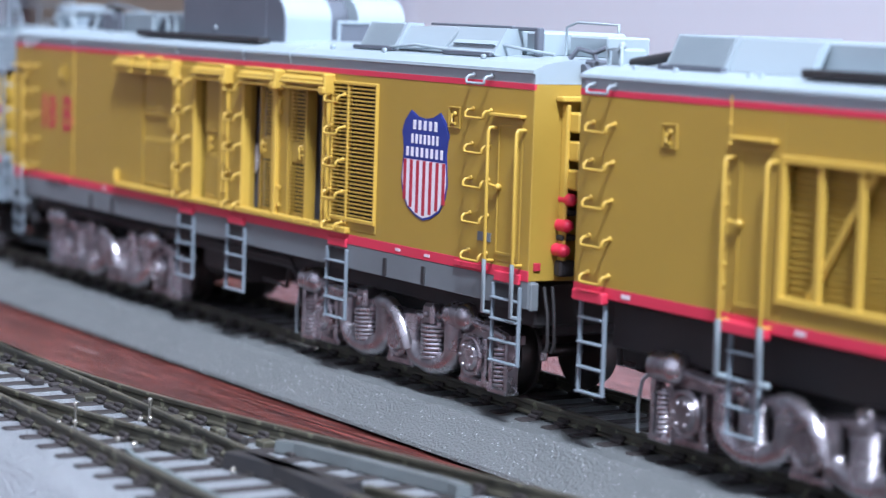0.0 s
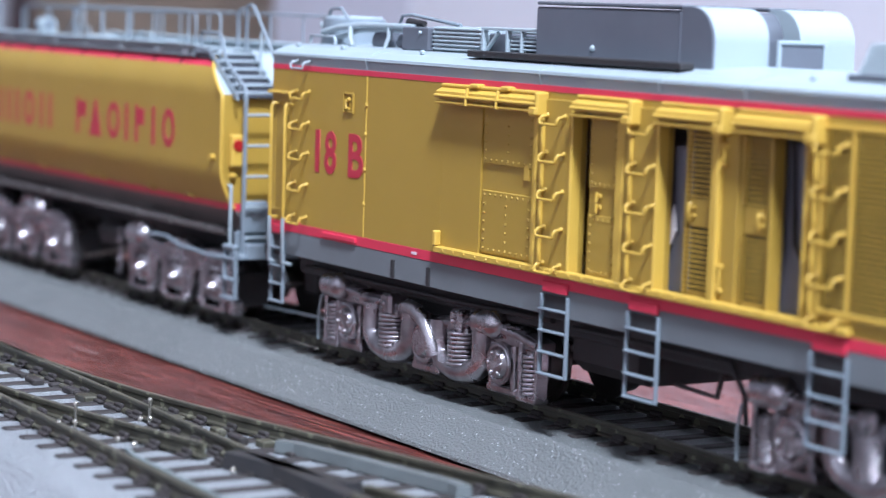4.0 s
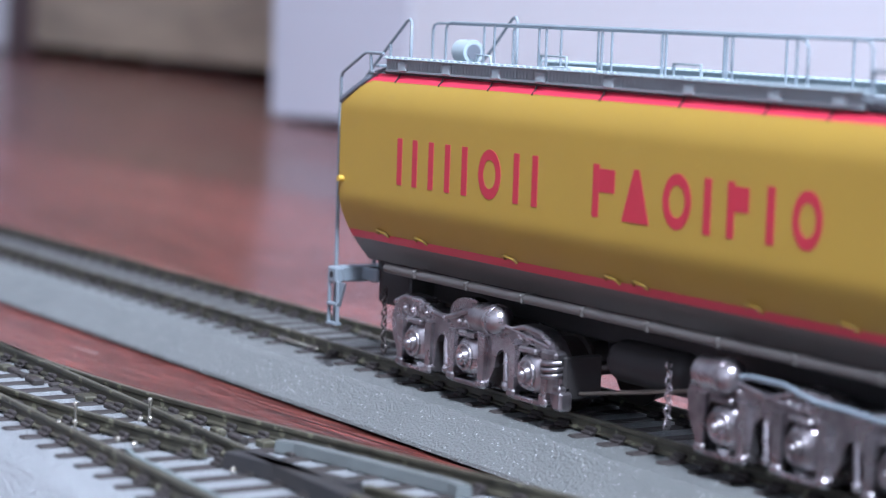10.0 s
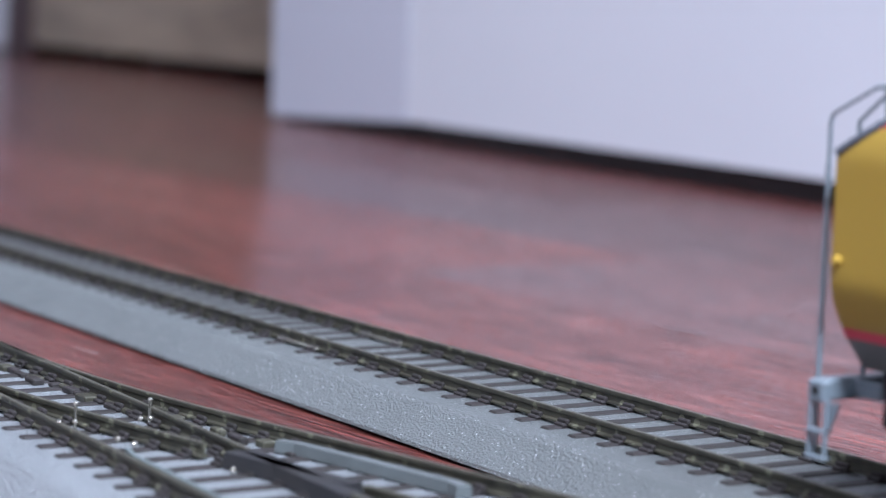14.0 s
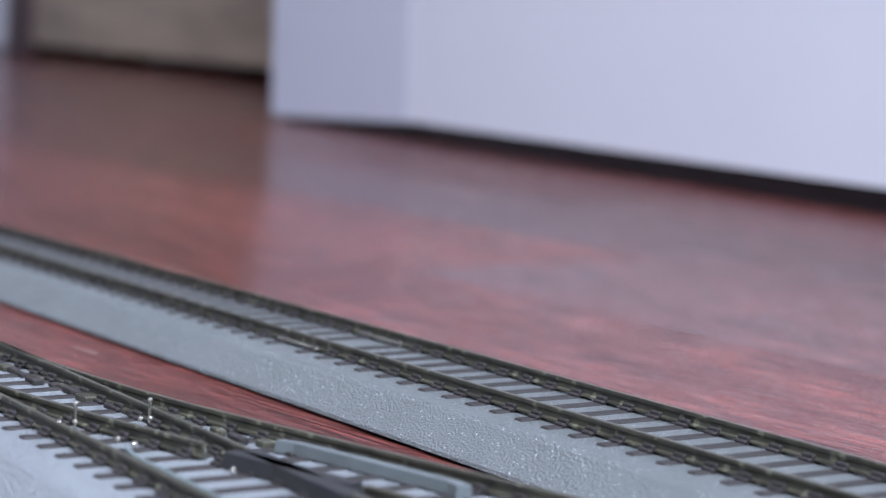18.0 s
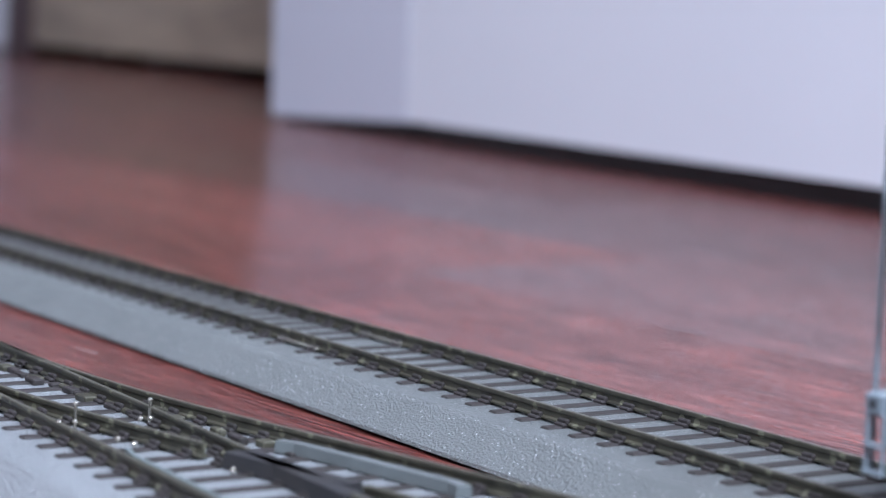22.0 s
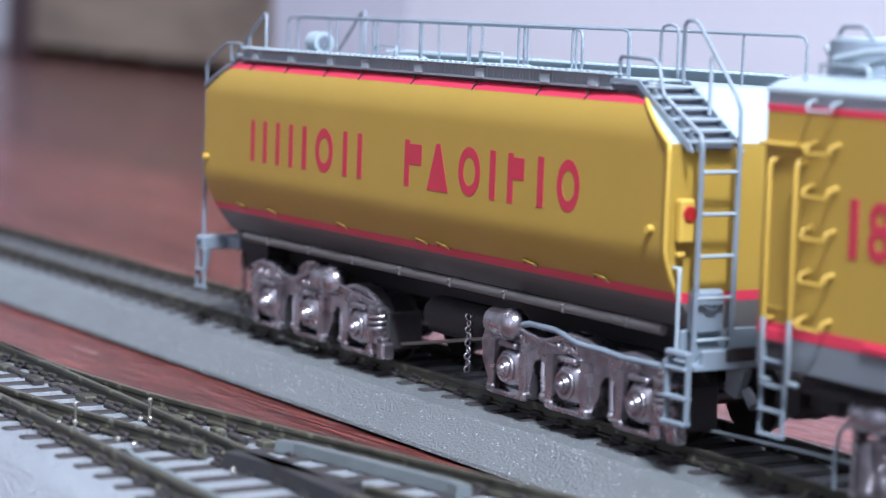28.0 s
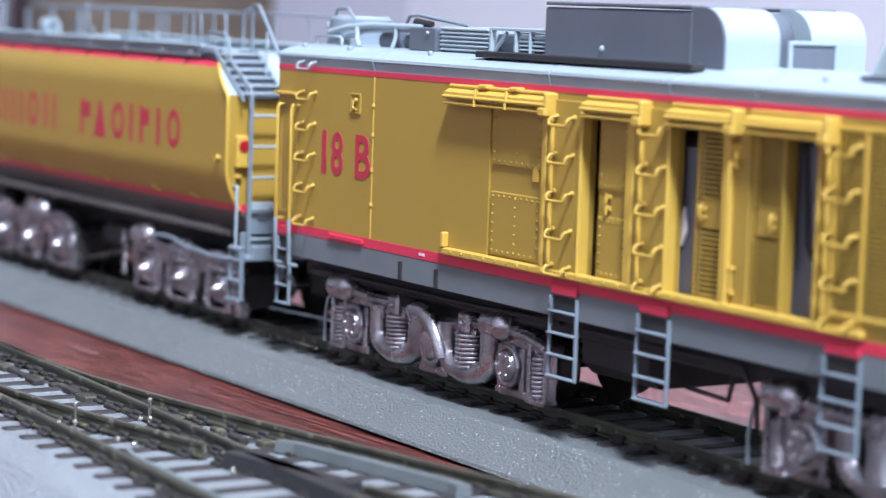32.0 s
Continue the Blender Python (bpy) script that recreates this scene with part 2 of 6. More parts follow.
class G:
    """Gathers faces in millimetres."""

    def __init__(self):
        self.v, self.f, self.s = [], [], []

    def add(self, verts, faces, smooth=False):
        k = len(self.v)
        self.v += [tuple(p) for p in verts]
        self.f += [tuple(i + k for i in f) for f in faces]
        self.s += [smooth] * len(faces)
        return self

    def box(self, x0, x1, y0, y1, z0, z1, c=0.12):
        lo, hi = (x0, y0, z0), (x1, y1, z1)
        c = min([c] + [abs(h - l) * 0.3 for l, h in zip(lo, hi)])
        index, verts = {}, []
        for sx in (0, 1):
            for sy in (0, 1):
                for sz in (0, 1):
                    sg = (sx, sy, sz)
                    for a in range(3):
                        p = []
                        for b in range(3):
                            e = hi[b] if sg[b] else lo[b]
                            p.append(e if b == a else e + (-c if sg[b] else c))
                        index[sg, a] = len(verts)
                        verts.append(p)
        faces = []
        for a in range(3):
            u, w = [k for k in range(3) if k != a]
            for s in (0, 1):
                q = []
                for du, dw in ((0, 0), (1, 0), (1, 1), (0, 1)):
                    sg = [0, 0, 0]
                    sg[a], sg[u], sg[w] = s, du, dw
                    q.append(index[tuple(sg), a])
                faces.append(q)
            for du in (0, 1):
                for dw in (0, 1):
                    s0, s1 = [0, 0, 0], [0, 0, 0]
                    s0[a], s1[a] = 0, 1
                    s0[u] = s1[u] = du
                    s0[w] = s1[w] = dw
                    faces.append([index[tuple(s0), u], index[tuple(s1), u], index[tuple(s1), w], index[tuple(s0), w]])
        for sx in (0, 1):
            for sy in (0, 1):
                for sz in (0, 1):
                    faces.append([index[(sx, sy, sz), a] for a in range(3)])
        mid = [(l + h) / 2 for l, h in zip(lo, hi)]
        out = []
        for f in faces:
            a, b, d = (Vector(verts[i]) for i in f[:3])
            n = (b - a).cross(d - a)
            m = sum((Vector(verts[i]) for i in f), Vector()) / len(f) - Vector(mid)
            out.append(f if n.dot(m) > 0 else f[::-1])
        return self.add(verts, out)

    def cyl(self, p, q, r, seg=12, r2=None, caps=True, smooth=True):
        p, q = Vector(p), Vector(q)
        d = (q - p).normalized()
        u = d.orthogonal().normalized()
        w = d.cross(u)
        r2 = r if r2 is None else r2
        verts = []
        for c, rad in ((p, r), (q, r2)):
            for i in range(seg):
                a = 2 * math.pi * i / seg
                verts.append(c + (u * math.cos(a) + w * math.sin(a)) * rad)
        self.add(verts, [(i, (i + 1) % seg, seg + (i + 1) % seg, seg + i) for i in range(seg)], smooth)
        if caps:
            self.add(verts[:seg], [tuple(range(seg))[::-1]])
            self.add(verts[seg:], [tuple(range(seg))])
        return self

    def tube(self, pts, r, seg=6):
        pts = [Vector(p) for p in pts]
        rings, u = [], None
        for i, p in enumerate(pts):
            a = (p - pts[i - 1]).normalized() if i else (pts[1] - p).normalized()
            b = (pts[i + 1] - p).normalized() if i + 1 < len(pts) else a
            d = (a + b).normalized() if (a + b).length > 1e-6 else a
            u = d.orthogonal().normalized() if u is None else (u - d * u.dot(d)).normalized()
            w = d.cross(u)
            rings.append([p + (u * math.cos(2 * math.pi * k / seg) + w * math.sin(2 * math.pi * k / seg)) * r for k in range(seg)])
        verts = [p for ring in rings for p in ring]
        faces = [(j * seg + i, j * seg + (i + 1) % seg, (j + 1) * seg + (i + 1) % seg, (j + 1) * seg + i)
                 for j in range(len(pts) - 1) for i in range(seg)]
        self.add(verts, faces, True)
        self.add(rings[0], [tuple(range(seg))[::-1]])
        return self.add(rings[-1], [tuple(range(seg))])

    def prism(self, poly, axis, a, b, smooth=False):
        def put(p, t):
            return {"x": (t, p[0], p[1]), "y": (p[0], t, p[1]), "z": (p[0], p[1], t)}[axis]
        n = len(poly)
        verts = [put(p, a) for p in poly] + [put(p, b) for p in poly]
        area2 = sum(poly[i][0] * poly[(i + 1) % n][1] - poly[(i + 1) % n][0] * poly[i][1] for i in range(n))
        flip = (area2 > 0) != (axis == "y")
        if b < a:
            flip = not flip
        side = [(i, (i + 1) % n, n + (i + 1) % n, n + i) for i in range(n)]
        cap = [tuple(range(n))[::-1], tuple(range(n, 2 * n))]
        if not flip:
            side, cap = [f[::-1] for f in side], [f[::-1] for f in cap]
        self.add(verts, side, smooth)
        self.add(verts, cap)
        return self

    def ball(self, c, r, seg=10, rings=6, squash=1.0):
        verts = []
        for j in range(rings + 1):
            t = math.pi * j / rings
            for i in range(seg):
                a = 2 * math.pi * i / seg
                verts.append((c[0] + r * math.sin(t) * math.cos(a), c[1] + r * math.sin(t) * math.sin(a), c[2] + r * squash * math.cos(t)))
        return self.add(verts, [(j * seg + i, (j + 1) * seg + i, (j + 1) * seg + (i + 1) % seg, j * seg + (i + 1) % seg)
                                for j in range(rings) for i in range(seg)], True)

    def ring(self, c, axis, big, small, seg=16, sub=6):
        k = "xyz".index(axis)
        u, w = [i for i in range(3) if i != k]
        pts = []
        for i in range(seg + 1):
            a = 2 * math.pi * i / seg
            p = list(c)
            p[u] += big * math.cos(a)
            p[w] += big * math.sin(a)
            pts.append(p)
        return self.tube(pts, small, sub)

    def coil(self, c, r, h, turns, wire):
        n = int(turns * 10)
        return self.tube([(c[0] + r * math.cos(2 * math.pi * i / 10), c[1] + r * math.sin(2 * math.pi * i / 10), c[2] + h * i / n) for i in range(n + 1)], wire, 5)

    def mesh(self, name, mat):
        me = bpy.data.meshes.new(name)
        me.from_pydata([(x * MM, y * MM, z * MM) for x, y, z in self.v], [], self.f)
        me.polygons.foreach_set("use_smooth", self.s)
        me.materials.append(mat)
        me.validate()
        me.update()
        return me


def part(name, g, mat, parent=None, label="", weld=False):
    ob = new(name, g.mesh(name, mat))
    if weld:
        bm = bmesh.new()
        bm.from_mesh(ob.data)
        bmesh.ops.remove_doubles(bm, verts=bm.verts, dist=1e-6)
        bm.to_mesh(ob.data)
        bm.free()
    if parent:
        ob.parent = parent
    return tagged(ob, label) if label else ob


def again(ob, parent, x=0, y=0, z=0, rz=0):
    """The same piece once more, on the same mesh."""
    o = new(ob.name.split(".")[0], ob.data)
    o.parent = parent
    o.matrix_basis = pose(x * MM, y * MM, z * MM, 0, 0, rz)
    if "label" in ob:
        o["label"] = ob["label"]
    return o


def thing(name, label, category, group=""):
    return tagged(new(name), label, category, group)


def setting(name, g, mat, label=""):
    return tagged(part(name, g, mat), label, kind="structure")

# ---- the room ----
floor = setting("floor", G().box(-3400, 1600, -1600, 1300, -60, -1.6, 1), MAHOGANY, "red-brown glossy laminate floor of narrow strips")


def cabinet_front(g, p, q, z0, z1, thick):
    """An upright board from plan point p to q, its thickness away from the camera."""
    d = Vector((q[0] - p[0], q[1] - p[1])).normalized()
    n = Vector((-d.y, d.x)) * thick
    return g.prism([p, q, (q[0] + n.x, q[1] + n.y), (p[0] + n.x, p[1] + n.y)], "z", z0, z1)


cabinet = thing("white_cabinet", "tall white lacquered cabinet standing just clear of the floor", "cabinet")
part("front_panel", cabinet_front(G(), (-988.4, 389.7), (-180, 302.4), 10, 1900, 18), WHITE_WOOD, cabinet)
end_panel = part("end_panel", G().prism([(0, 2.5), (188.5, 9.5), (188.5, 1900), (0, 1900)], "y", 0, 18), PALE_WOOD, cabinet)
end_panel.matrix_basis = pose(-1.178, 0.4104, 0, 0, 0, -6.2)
part("side_panel", G().box(-198, -180, 322, 760, 10, 1900), WHITE_WOOD, cabinet)
part("back_panel", G().box(-1176, -180, 762, 772, 0, 1900), WHITE_WOOD, cabinet)
part("top_panel", G().prism([(-1176, 431), (-990, 411), (-182, 323), (-182, 772), (-1176, 772)], "z", 1880, 1899), WHITE_WOOD, cabinet)
part("bottom_panel", G().prism([(-1170, 434), (-989, 413), (-198, 326), (-198, 760), (-1170, 760)], "z", 20, 38), WHITE_WOOD, cabinet)
part("plinth", cabinet_front(G(), (-986, 394.5), (-200, 309.5), 0, 21, 16), BLACK, cabinet, "black recessed plinth")
part("plinth", cabinet_front(G(), (-1168, 414.2), (-990, 395), 0, 9, 16), BLACK, cabinet, "black recessed plinth")
foot = part("foot", G().cyl((-960, 500, 0), (-960, 500, 20), 20), BLACK, cabinet)
again(foot, cabinet, 640)
again(foot, cabinet, 0, 220)
again(foot, cabinet, 640, 220)

chest = thing("wooden_chest", "low olive-brown wooden chest with a dark gap under it", "chest")
part("front", cabinet_front(G(), (-2400, 746), (-1250, 612), 14, 520, 20), CHEST, chest)
part("carcass", G().prism([(-2396, 768), (-1254, 636), (-1254, 1100), (-2396, 1100)], "z", 14, 516), CHEST, chest)
part("lid", G().prism([(-2410, 740), (-1240, 604), (-1240, 1110), (-2410, 1110)], "z", 520, 540), CHEST, chest)
leg = part("leg", G().box(-2380, -2330, 800, 850, 0, 14), MAHOGANY, chest)
again(leg, chest, 1050, -60)
again(leg, chest, 0, 200)
again(leg, chest, 1050, 200)

setting("door_frame", G().box(-2500, -2416, 752, 830, 0, 2080, 3), MAHOGANY, "dark mahogany door frame")
setting("door_1", G().box(-3290, -2504, 770, 812, 4, 2060, 3), WHITE_WOOD, "white painted door")
setting("wall_north", G().box(-3400, 1600, 1200, 1300, 0, 2500, 1), PAINT_WALL, "plain white painted wall")
setting("wall_south", G().box(-3400, 1600, -1600, -1500, 0, 2500, 1), PAINT_WALL, "plain white painted wall")
setting("wall_west", G().box(-3400, -3300, -1500, 1200, 0, 2500, 1), PAINT_WALL, "plain white painted wall")
east = G().box(1600, 1700, -1500, -20, 0, 2500, 1).box(1600, 1700, 1180, 1200, 0, 2500, 1)
east.box(1600, 1700, -20, 1180, 0, 700, 1).box(1600, 1700, -20, 1180, 2000, 2500, 1)
setting("wall_east", east, PAINT_WALL, "white painted wall with a window opening")
window = setting("window_1", G().box(1640, 1660, -20, 1180, 700, 740, 1).box(1640, 1660, -20, 1180, 1960, 2000, 1)
                 .box(1640, 1660, -20, 20, 740, 1960, 1).box(1640, 1660, 1140, 1180, 740, 1960, 1).box(1640, 1660, 560, 600, 740, 1960, 1),
                 WHITE_WOOD, "white window frame")
part("pane", G().box(1648, 1652, 20, 560, 740, 1960, 0.5), GLASS_DAY, window)
part("pane", G().box(1648, 1652, 600, 1140, 740, 1960, 0.5), GLASS_DAY, window)
setting("ceiling", G().box(-3400, 1700, -1600, 1300, 2500, 2600, 1), CEILING, "plain white ceiling")
lamp = thing("pendant_lamp", "white pendant lamp hanging from the ceiling", "lamp")
part("cord", G().cyl((720, -460, 1830), (720, -460, 2500), 3, 8), CEILING, lamp)
part("shade", G().cyl((720, -460, 1775), (720, -460, 1835), 190, 32, 110), CEILING, lamp)
part("diffuser", G().cyl((720, -460, 1766), (720, -460, 1775), 180, 32), LAMP, lamp)

# ---- track ----
PITCH = 7.1
FOOT = [(-0.75, 0), (0.75, 0), (0.75, 0.28), (0.3, 0.5), (0.27, 1.35), (0.44, 1.55), (0.44, 2.0), (0.34, 2.1), (-0.34, 2.1), (-0.44, 2.0), (-0.44, 1.55), (-0.27, 1.35), (-0.3, 0.5), (-0.75, 0.28)]


def sweep(g, path, profile, smooth=False):
    """A profile (across, up) carried along points in plan (x, y, z)."""
    pts = [Vector(p) for p in path]
    n, rings = len(profile), []
    for i, p in enumerate(pts):
        a = pts[min(i + 1, len(pts) - 1)] - pts[max(i - 1, 0)]
        side = Vector((-a.y, a.x, 0)).normalized()
        rings.append([p + side * u + Vector((0, 0, w)) for u, w in profile])
    verts = [p for r in rings for p in r]
    faces = [(j * n + i, (j + 1) * n + i, (j + 1) * n + (i + 1) % n, j * n + (i + 1) % n)[::-1] for j in range(len(pts) - 1) for i in range(n)]
    g.add(verts, [f[::-1] for f in faces], smooth)
    g.add(rings[0], [tuple(range(n))[::-1]])
    return g.add(rings[-1], [tuple(range(n))])


def rail_pair(path, parent):
    base = RAIL - 2.1
    r = part("rail", sweep(G(), [(x, y, base) for x, y in path], FOOT), RAILSIDE, parent, "weathered olive-brown rail")
    part("running_surface", sweep(G(), [(x, y, RAIL - 0.06) for x, y in path], [(-0.36, 0), (0.36, 0), (0.32, 0.09), (-0.32, 0.09)]), RAILTOP, r, "dull grey-olive rail head")
    return r


def tie_mesh(half, chairs):
    g = G().box(-1.15, 1.15, -half, half, 4.0, 6.0, 0.25)
    for y in chairs:
        for s in (-1, 1):
            g.box(-1.2, 1.2, y + s * 1.2 - 0.55, y + s * 1.2 + 0.55, 5.9, 6.45, 0.2)
            g.box(-1.3, 1.3, y + s * 0.72 - 0.38, y + s * 0.72 + 0.38, 6.2, 7.05, 0.2)
    return g


BED_SHAPE = [(-22.6, 0), (-24.5, 0.55), (-24.3, 1.1), (-18.2, 5.2), (-17.0, 5.7), (17.0, 5.7), (18.2, 5.2), (24.3, 1.1), (24.5, 0.55), (22.6, 0)]
tie_shared = None
CENTRE = -1.0
for x0 in (-850, -604, -358, -112, 134, 380):
    x1 = x0 + 246
    sec = thing("track_section", "straight track with brown ties on a moulded grey roadbed", "track", "straight track sections")
    part("roadbed", G().prism([(y + CENTRE, z) for y, z in BED_SHAPE], "x", x0, x1), BED, sec)
    for y in (CENTRE - 8.68, CENTRE + 8.68):
        rail_pair([(x0 + 0.15, y), (x1 - 0.15, y)], sec)
        part("rail_joiner", G().box(x0 - 7.6, x0 + 7.6, y - 1.25, y - 0.5, 6.1, 6.75, 0.15).box(x0 - 7.6, x0 + 7.6, y + 0.5, y + 1.25, 6.1, 7.0, 0.15), BRASS, sec, "bright metal rail joiner")
    for k in range(34):
        x = x0 + 5.9 + k * 7.1
        if tie_shared is None:
            tie_shared = part("tie", tie_mesh(13.0, (-8.68, 8.68)), TIE, sec)
            tie_shared.matrix_basis = pose(x * MM, CENTRE * MM, 0)
        else:
            again(tie_shared, sec, x, CENTRE)

# the turnout beside it
turnout = thing("turnout_track", "turnout track with brown ties on grey roadbed", "track")


def main_y(x):
    return -65.4 - 0.03 * (x + 330)


def branch_y(x):
    d = max(0.0, x + 356)
    return -64.6 + (0.00152 * min(d, 70) ** 2) + 0.213 * max(0, d - 70)


xs = [-520 + 8 * k for k in range(56)]
top = [(x, branch_y(x) + 4.6 if x > -356 else main_y(x) + 4.4) for x in xs]
low = [(x, main_y(x) - 16.9 - 9.3) for x in xs]
bed = G()
for j in range(len(xs) - 1):
    (xa, ta), (xb, tb) = top[j], top[j + 1]
    la, lb = low[j][1], low[j + 1][1]
    rows = [((xa, la - 7.4, 0), (xb, lb - 7.4, 0)), ((xa, la - 1.2, 5.3), (xb, lb - 1.2, 5.3)), ((xa, la, 5.7), (xb, lb, 5.7)),
            ((xa, ta, 5.7), (xb, tb, 5.7)), ((xa, ta + 0.6, 5.2), (xb, tb + 0.6, 5.2)), ((xa, ta + 2.5, 0), (xb, tb + 2.5, 0))]
    for k in range(5):
        bed.add([rows[k][0], rows[k][1], rows[k + 1][1], rows[k + 1][0]], [(0, 1, 2, 3)])
part("roadbed", bed, BED_LIGHT, turnout, "pale grey granular roadbed")
rail_pair([(x, main_y(x) - 16.9) for x in (-520, -400, -300, -200, -80)], turnout)
rail_pair([(x, branch_y(x)) for x in xs], turnout)
rail_pair([(x, main_y(x)) for x in (-372, -330, -290, -266)], turnout)
rail_pair([(x, main_y(x)) for x in (-236, -200, -150, -80)], turnout)
rail_pair([(x, branch_y(x) - 16.9) for x in xs if -400 < x < -266], turnout)
rail_pair([(x, branch_y(x) - 16.9) for x in xs if x > -244], turnout)
frog_path = [(x, branch_y(x) - 16.9) for x in range(-266, -236, 6)]
frog = G()
sweep(frog, [(x, y, 5.9) for x, y in frog_path], [(-1.6, 0), (1.6, 0), (1.3, 2.2), (-1.3, 2.2)])
sweep(frog, [(x, main_y(x), 5.9) for x in (-266, -250, -236)], [(-1.6, 0), (1.6, 0), (1.3, 2.2), (-1.3, 2.2)])
part("frog", frog, BLACK, turnout, "black plastic crossing frog")
chk = [(x, branch_y(x) - (3.6 if -271 < x < -239 else 4.6)) for x in (-273, -270, -262, -250, -240, -237)]
part("check_rail", sweep(G(), [(x, y, 6.0) for x, y in chk], [(-1.3, 0), (1.0, 0), (0.85, 1.5), (-1.15, 1.6)]), CHECK_DARK, turnout, "grey plastic check rail")
chk2 = [(x, main_y(x) - 16.9 + (2.4 if -272 < x < -238 else 3.4)) for x in (-276, -271, -262, -250, -239, -234)]
part("check_rail", sweep(G(), [(x, y, 6.0) for x, y in chk2], [(-0.4, 0), (0.4, 0), (0.35, 1.5), (-0.35, 1.5)]), CHECK, turnout, "grey plastic check rail")
for k in range(58):
    x = -516 + k * PITCH
    lo, hi = main_y(x) - 16.9 - 4.6, (branch_y(x) if x > -356 else main_y(x)) + 3.6
    g = G().box(-1.15, 1.15, lo, hi, 4.0, 6.0, 0.25)
    seats = [main_y(x) - 16.9] + [y for y in (branch_y(x), main_y(x), branch_y(x) - 16.9) if x > -372 or y == branch_y(x)]
    for y in seats:
        for s in (-1, 1):
            g.box(-1.2, 1.2, y + s * 1.2 - 0.55, y + s * 1.2 + 0.55, 5.9, 6.45, 0.2)
            g.box(-1.3, 1.3, y + s * 0.72 - 0.38, y + s * 0.72 + 0.38, 6.2, 7.05, 0.2)
    t = part("tie", g, TIE, turnout)
    t.matrix_basis = pose(x * MM, 0, 0)
rng_t = random.Random(11)
for k in range(24):
    x = -352 + k * 3.55
    y = branch_y(x) - 4.6 - rng_t.uniform(-1.6, 0.6)
    w, d, h = rng_t.uniform(0.9, 2.0), rng_t.uniform(0.5, 1.2), rng_t.uniform(6.3, 6.9)
    part("rail_spacer", G().box(x - w, x + w, y - d, y + d, 5.6, h, 0.2), RAILSIDE if k % 3 == 0 else TIE, turnout, "small dark plastic rail spacer")
throw = G().box(-372, -369, -96, -62, 6.1, 7.0, 0.2)
for x, y in ((-299.0, -78.4), (-298.0, -67.2)):
    part("upright_pin", G().cyl((x, y, 6.0), (x, y, 9.5), 0.26, 8).ball((x, y, 9.5), 0.4, 8, 6), BRASS, turnout, "upright bright wire pin")
for x in (-362.0, -355.0, -384.0):
    part("point_motor_lug", G().box(x - 1.6, x + 1.6, -74.5, -69.5, 6.0, 7.6, 0.3), CHECK, turnout, "pale grey plastic lug")
part("throw_bar", throw, TIE, turnout, "dark plastic throw bar")
for x, y, z in ((-291.1, -81.8, 8.4), (-293.0, -83.4, 8.2), (-290.0, -70.8, 8.4), (-291.2, -71.8, 8.2), (-277.5, -81.3, 8.4), (-273.8, -80.5, 8.4), (-253.2, -76.1, 8.4)):
    part("track_pin", G().ball((x, y, z), 0.42, 8, 6), BRASS, turnout, "bright metal track pin")

# ---- the train ----
SIDE = -18.2


def grab(x0, x1, z, out=1.5, y=SIDE, r=0.22):
    """A drop grab iron: two bolts in the side and a bar that hangs before it."""
    g = G().tube([(x0, y + 0.3, z + 0.6), (x0, y - out * 0.7, z + 0.5), (x0, y - out, z + 0.1), (x0, y - out, z - 0.45), (x0 + 0.3, y - out, z - 0.6),
                  (x1 - 0.3, y - out, z - 0.6), (x1, y - out, z - 0.45), (x1, y - out, z + 0.1), (x1, y - out * 0.7, z + 0.5), (x1, y + 0.3, z + 0.6)], r)
    for x in (x0, x1):
        g.ball((x, y - 0.1, z + 0.65), 0.38, 8, 5)
    return g


def handrail(x, z0, z1, out=1.6, r=0.3, y=SIDE):
    return G().tube([(x, y + 0.2, z1), (x, y - out * 0.8, z1), (x, y - out, z1 - 0.5), (x, y - out, z0 + 0.5), (x, y - out * 0.8, z0), (x, y + 0.2, z0)], r)


def ladder(x0, x1, z0, z1, rungs, y, r=0.24):
    g = G().box(x0 - r, x0 + r, y - 0.3, y + 0.3, z0, z1).box(x1 - r, x1 + r, y - 0.3, y + 0.3, z0, z1)
    for k in range(rungs):
        z = z0 + 0.3 + (z1 - z0 - 0.6) * k / max(1, rungs - 0.4)
        g.box(x0, x1, y - 0.7, y + 0.3, z - 0.16, z + 0.16)
    return g


def rivets(g, pts, y, r=0.22):
    for x, z in pts:
        g.cyl((x, y + 0.05, z), (x, y - 0.16, z), r, 6, r * 0.5, smooth=False)
    return g


def wheelset(x, parent, d=11.6):
    g = G()
    for y in (-7.9, 7.9):
        s = -1 if y < 0 else 1
        g.cyl((0, y - s * 1.3, 0), (0, y + s * 1.3, 0), d / 2, 24).cyl((0, y - s * 1.3, 0), (0, y - s * 1.9, 0), d / 2 + 0.9, 24)
        g.cyl((0, y + s * 1.25, 0), (0, y + s * 1.45, 0), d / 2 - 1.1, 20, d / 2 - 1.5)
    g.cyl((0, -14, 0), (0, 14, 0), 1.1, 10)
    for a in range(4):
        t = a * math.pi / 2
        g.cyl((3.0 * math.cos(t), -9.1, 3.0 * math.sin(t)), (3.0 * math.cos(t), -9.5, 3.0 * math.sin(t)), 0.7, 8)
    o = part("wheelset", g, STEEL, parent)
    o.matrix_basis = pose(x * MM, 0, d / 2 * MM)
    WHEELS.append((o, x, d))
    return o


WHEELS = []


